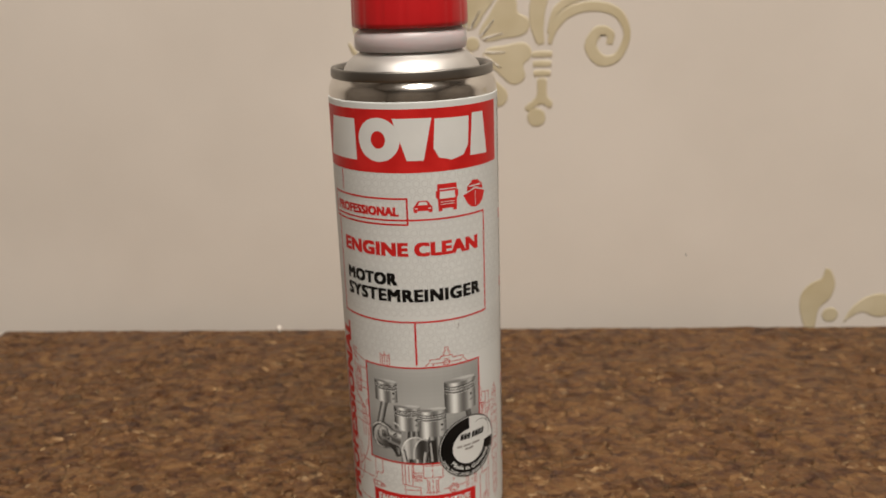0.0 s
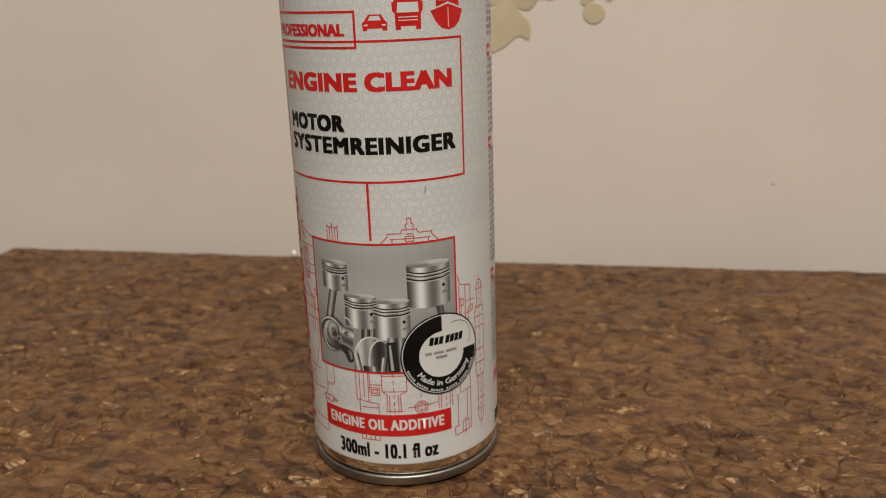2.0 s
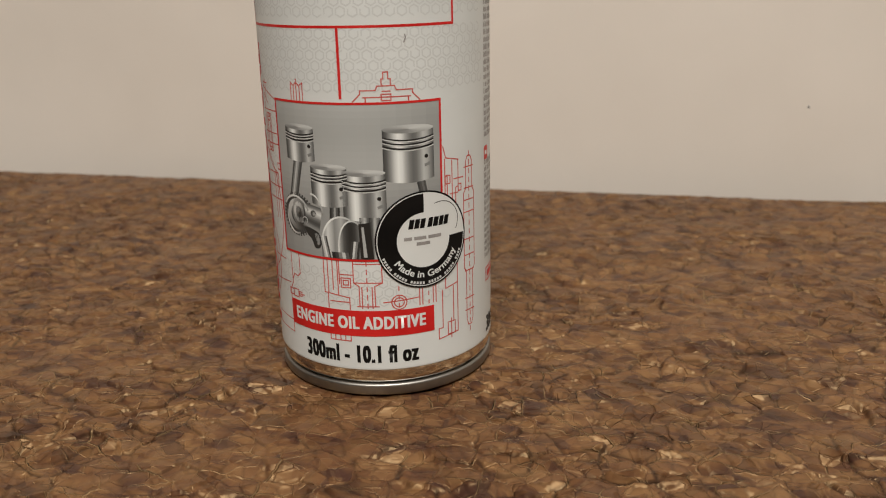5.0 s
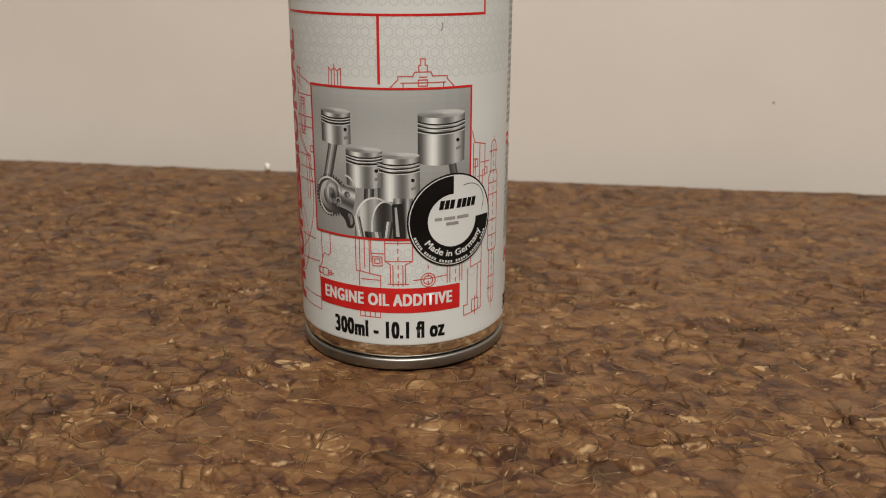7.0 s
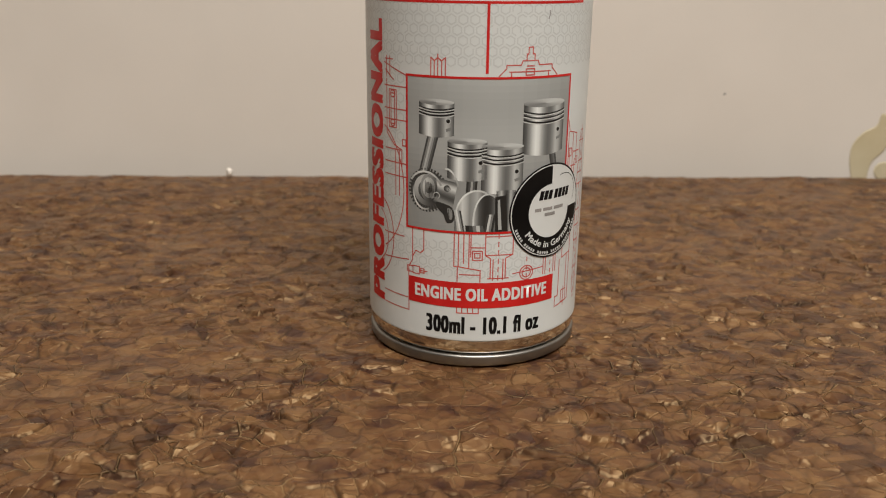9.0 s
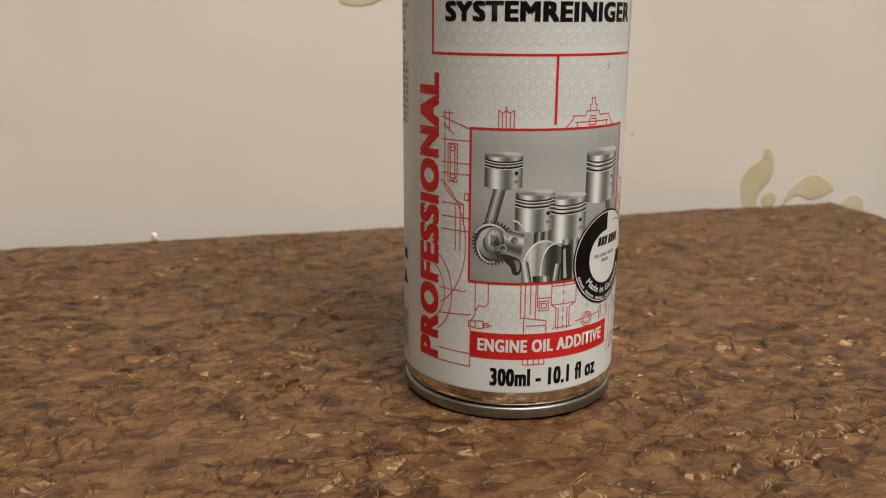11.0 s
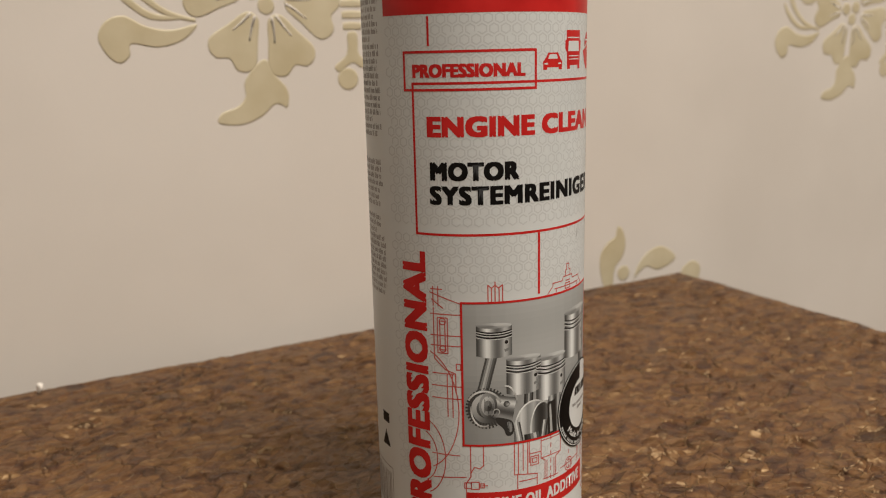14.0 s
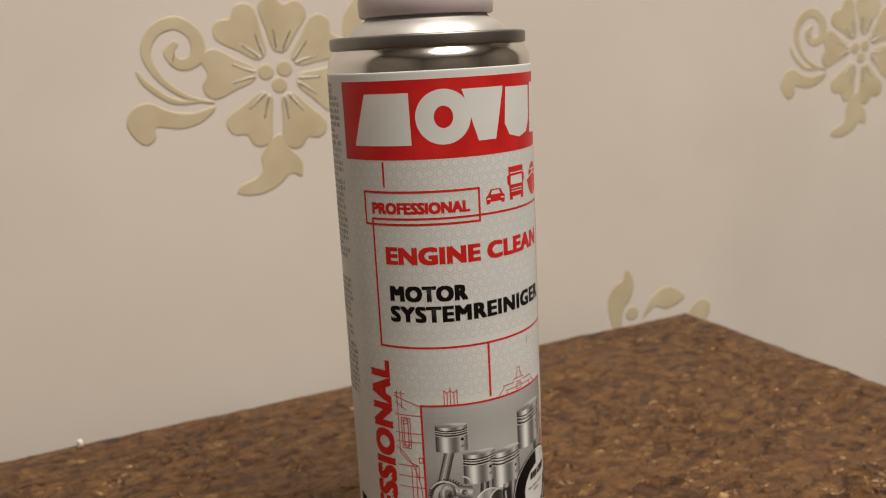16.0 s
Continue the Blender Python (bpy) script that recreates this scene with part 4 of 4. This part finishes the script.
def rim(bm, cu, cv, ru, rv, a0, a1, wide, tones):
    """A curved bright edge in a run of greys."""
    n = 24
    run = np.interp(np.linspace(0, len(tones) - 1, n), range(len(tones)), tones)
    for i, g in enumerate(run):
        a, b = radians(a0 + (a1 - a0) * i / n), radians(a0 + (a1 - a0) * (i + 1) / n)
        ink(bm, [(cu + ru * math.cos(a), max(cv + rv * math.sin(a), 33.5)), (cu + ru * math.cos(b), max(cv + rv * math.sin(b), 33.5)),
                 (cu + (ru - wide) * math.cos(b), max(cv + (rv - wide) * math.sin(b), 33.5)), (cu + (ru - wide) * math.cos(a), max(cv + (rv - wide) * math.sin(a), 33.5))], float(g))


dome(bm, -1.2, 36.6, 5.0, 6.6, (0.10, 0.42, 0.70, 0.50, 0.26, 0.34, 0.46, 0.28, 0.12, 0.05, 0.03, 0.04, 0.10))
mark("crank_web_print", bm, PHOTO, 5.5)
bm = bmesh.new()
dome(bm, 1.2, 36.0, 3.4, 6.4, (0.62, 0.30, 0.10, 0.05, 0.03, 0.03, 0.05, 0.12, 0.22, 0.10, 0.04))
rim(bm, -1.2, 36.6, 5.0, 6.6, 175, 40, 0.42, (0.5, 0.78, 0.82, 0.66, 0.5, 0.35))
mark("crank_web_print", bm, PHOTO, 6.2)
bm = bmesh.new()
rim(bm, 1.2, 36.0, 3.4, 6.4, 200, 60, 0.38, (0.75, 0.6, 0.78, 0.6, 0.4))
# Forged shield round the journal, and its oil plug.
rim(bm, -13.2, 42.2, 4.3, 4.6, 150, 20, 0.45, (0.45, 0.75, 0.6, 0.35))
rim(bm, -13.2, 42.2, 3.2, 4.4, 170, 290, 0.40, (0.30, 0.66, 0.72, 0.5, 0.3))
rim(bm, -10.4, 41.4, 0.8, 0.85, 0, 360, 0.2, (0.5, 0.62, 0.3, 0.2, 0.5))
rim(bm, -8.2, 41.2, 3.2, 6.6, 95, 20, 0.40, (0.6, 0.75, 0.55, 0.3))
mark("crank_web_print", bm, PHOTO, 8)
bm = bmesh.new()
grade(bm, -6.4, 33.6, -4.8, 38.4, (0.5, 0.7, 0.3, 0.06), 0.9)
grade(bm, 1.0, 33.6, 3.0, 37.6, (0.05, 0.6, 0.2, 0.03), -0.6)
grade(bm, 7.4, 33.6, 9.4, 39.6, (0.4, 0.6, 0.15, 0.04), -0.4)
grade(bm, -3.8, 33.6, 1.0, 35.0, (0.02, 0.05, 0.2, 0.55, 0.1, 0.02), 0.2)
ink(bm, [(2.7, 41.6), (5.2, 41.9), (5.8, 33.6), (2.9, 33.6)], 0.018)
ink(bm, [(3.3, 40.8), (3.8, 41.0), (4.4, 34.0), (3.6, 34.0)], 0.42)
mark("crank_web_print", bm, PHOTO, 9)
piston(-14.8, -6.6, 55.0, 62.2)
piston(8.6, 19.9, 51.0, 62.0)
piston(-8.0, 0.7, 45.6, 54.0)
piston(-0.5, 9.0, 42.8, 52.9)

# Round test badge over the picture's corner.
BU, BV = 17.1, 37.1
bm = bmesh.new()
poly(bm, circle(BU, BV, 11.1, n=48)[:-1])
mark("badge_ground", bm, BLACK_INK, 10, "round black and white badge")
bm = bmesh.new()
poly(bm, circle(BU, BV, 10.7, n=48)[:-1])
mark("badge_rim", bm, WHITE_INK, 11)
bm = bmesh.new()
for k in range(30):
    a, b = 90 + 9 * k, 90 + 9 * k + 9
    (x0, y0), (x1, y1) = circle(BU, BV, 10.5, a, b, 1)
    (x2, y2), (x3, y3) = circle(BU, BV, 6.3, b, a, 1)
    poly(bm, [(x0, y0), (x1, y1), (x2, y2), (x3, y3)])
bmesh.ops.remove_doubles(bm, verts=bm.verts, dist=1e-4)
mark("badge_ring", bm, BLACK_INK, 12)
bm = bmesh.new()
line(bm, circle(BU + 4.2, BV + 3.6, 4.6, -30, 110, 14), 0.16)
mark("badge_swoosh", bm, BLACK_INK, 12)
# Maker of the badge: plain slanting bars.
bm = bmesh.new()
for u0, u1 in ((13.6, 14.7), (14.9, 16.0), (16.2, 17.3), (18.0, 19.1), (19.3, 20.5), (20.7, 21.8), (22.0, 23.1)):
    poly(bm, [(u0 - 0.2, 39.9), (u1 - 0.2, 39.9), (u1 + 0.25, 42.0), (u0 + 0.25, 42.0)])
mark("badge_bar", bm, BLACK_INK, 13)
bm = bmesh.new()
for u0, u1, v in ((12.4, 14.2, 37.3), (14.7, 17.5, 37.3), (18.0, 21.2, 37.3), (15.2, 18.4, 36.0)):
    rect(bm, u0, v, u1, v + 0.75)
mark("badge_bar", bm, GREY_INK, 13)


def round_lettering(words, radius, mid, size, bold):
    """Words set along the inside foot of a ring."""
    span = len(words) * size * 0.62
    bm = lettering(words, -span / 2, 0, span / 2, size, bold)
    step = 0.8
    k = math.ceil(-span / 2 / step)
    while k * step < span / 2:
        bmesh.ops.bisect_plane(bm, geom=bm.verts[:] + bm.edges[:] + bm.faces[:], dist=1e-4, plane_co=(k * step, 0, 0), plane_no=(1, 0, 0))
        k += 1
    for v in bm.verts:
        a = radians(mid) + v.co.x / radius
        rr = radius - v.co.y
        v.co = Vector((BU + rr * math.cos(a), BV + rr * math.sin(a), v.co.z))
    return bm


mark("badge_lettering", round_lettering("Made in Germany", 9.2, -84, 2.1, 0.06), WHITE_INK, 13, "white curved words")
bm = bmesh.new()
for k in range(34):
    if k % 6 == 5:
        continue
    a = -160 + k * 4.1
    (x0, y0), (x1, y1) = circle(BU, BV, 10.25, a, a + 2.7, 1)
    (x2, y2), (x3, y3) = circle(BU, BV, 9.65, a + 2.7, a, 1)
    poly(bm, [(x0, y0), (x1, y1), (x2, y2), (x3, y3)])
mark("badge_bar", bm, PALE_INK, 13)

bm = bmesh.new()
rect(bm, -17.5, 15.2, 19.0, 21.4)
mark("red_bar", bm, RED_INK, 4, "red printed bar")
mark("lettering", lettering("ENGINE OIL ADDITIVE", -15.8, 16.9, 16.9, 20.0, 0.16, 1.12), WHITE_INK, 5, "white printed words")
mark("lettering", lettering("300ml - 10.1 fl oz", -12.8, 8.6, 15.0, 13.0, 0.22, 1.12), BLACK_INK, 2, "black printed contents")


# Small print on the flanks: rows of bars, too fine to read.
def small_print(u0, u1, v_top, v_low, seed, gaps, pitch=1.62, ragged_left=False):
    bm = bmesh.new()
    rg = random.Random(seed)
    v = v_top
    while v > v_low:
        if not any(lo < v < hi for lo, hi in gaps):
            u, end = u0 + (rg.random() * 1.2 if ragged_left else 0), u1 - rg.choice((0.2, 0.5, 0.9, 1.6, 3.0, 6.5)) * (0.7 if ragged_left else 1.0)
            while u < end:
                w = min(0.5 + rg.random() * 2.2, end - u)
                x = u
                while x < u + w:
                    h = 0.95 if rg.random() < 0.65 else 1.25
                    rect(bm, x, v, min(x + 0.36, u + w), v + h)
                    x += 0.5
                u += w + 0.55
        v -= pitch
    return bm


mark("small_print", small_print(-54.0, -38.6, 147.5, 66.0, 21, ((97.5, 102.5), (84.5, 86.5)), ragged_left=True), GREY_INK, 2, "rows of fine grey print")
mark("small_print", small_print(37.6, 52.0, 147.5, 26.5, 22, ((110, 113.5), (86.6, 90.4), (51.0, 55.4))), GREY_INK, 2, "rows of fine grey print")
for v in (111.5, 88.4, 53.0):
    bm = bmesh.new()
    poly(bm, [(37.5, v - 1.2), (37.9, v - 1.6), (39.8, v - 1.6), (40.2, v - 1.2), (40.2, v + 1.2), (39.8, v + 1.6), (37.9, v + 1.6), (37.5, v + 1.2)])
    mark("red_tag", bm, RED_INK, 2)
    bm = bmesh.new()
    rect(bm, 38.1, v - 0.5, 39.6, v + 0.5)
    mark("red_tag_bar", bm, WHITE_INK, 3)
bm = bmesh.new()
frame_lines(bm, 38.2, 21.4, 50.0, 25.0, 0.4)
mark("red_frame", bm, RED_INK, 2)
bm = bmesh.new()
rect(bm, 39.2, 22.4, 49.0, 24.0)
mark("red_tag_bar", bm, RED_INK, 2)
mark("lettering", lettering("300", 38.4, 8.2, 44.5, 12.4, 0.2), BLACK_INK, 2, "black printed number")
bm = bmesh.new()
frame_lines(bm, -52.0, 9.2, -39.4, 22.2, 0.25)
for k in range(14):
    rect(bm, -50.8 + k * 0.78, 11.0, -50.8 + k * 0.78 + (0.3 if k % 3 else 0.5), 20.6)
mark("code_box", bm, GREY_INK, 2)
bm = bmesh.new()
poly(bm, [(-44.5, 27.4), (-40.2, 27.4), (-42.3, 31.6)]), rect(bm, -43.9, 33.6, -40.4, 36.2)
mark("warning_sign", bm, BLACK_INK, 2)
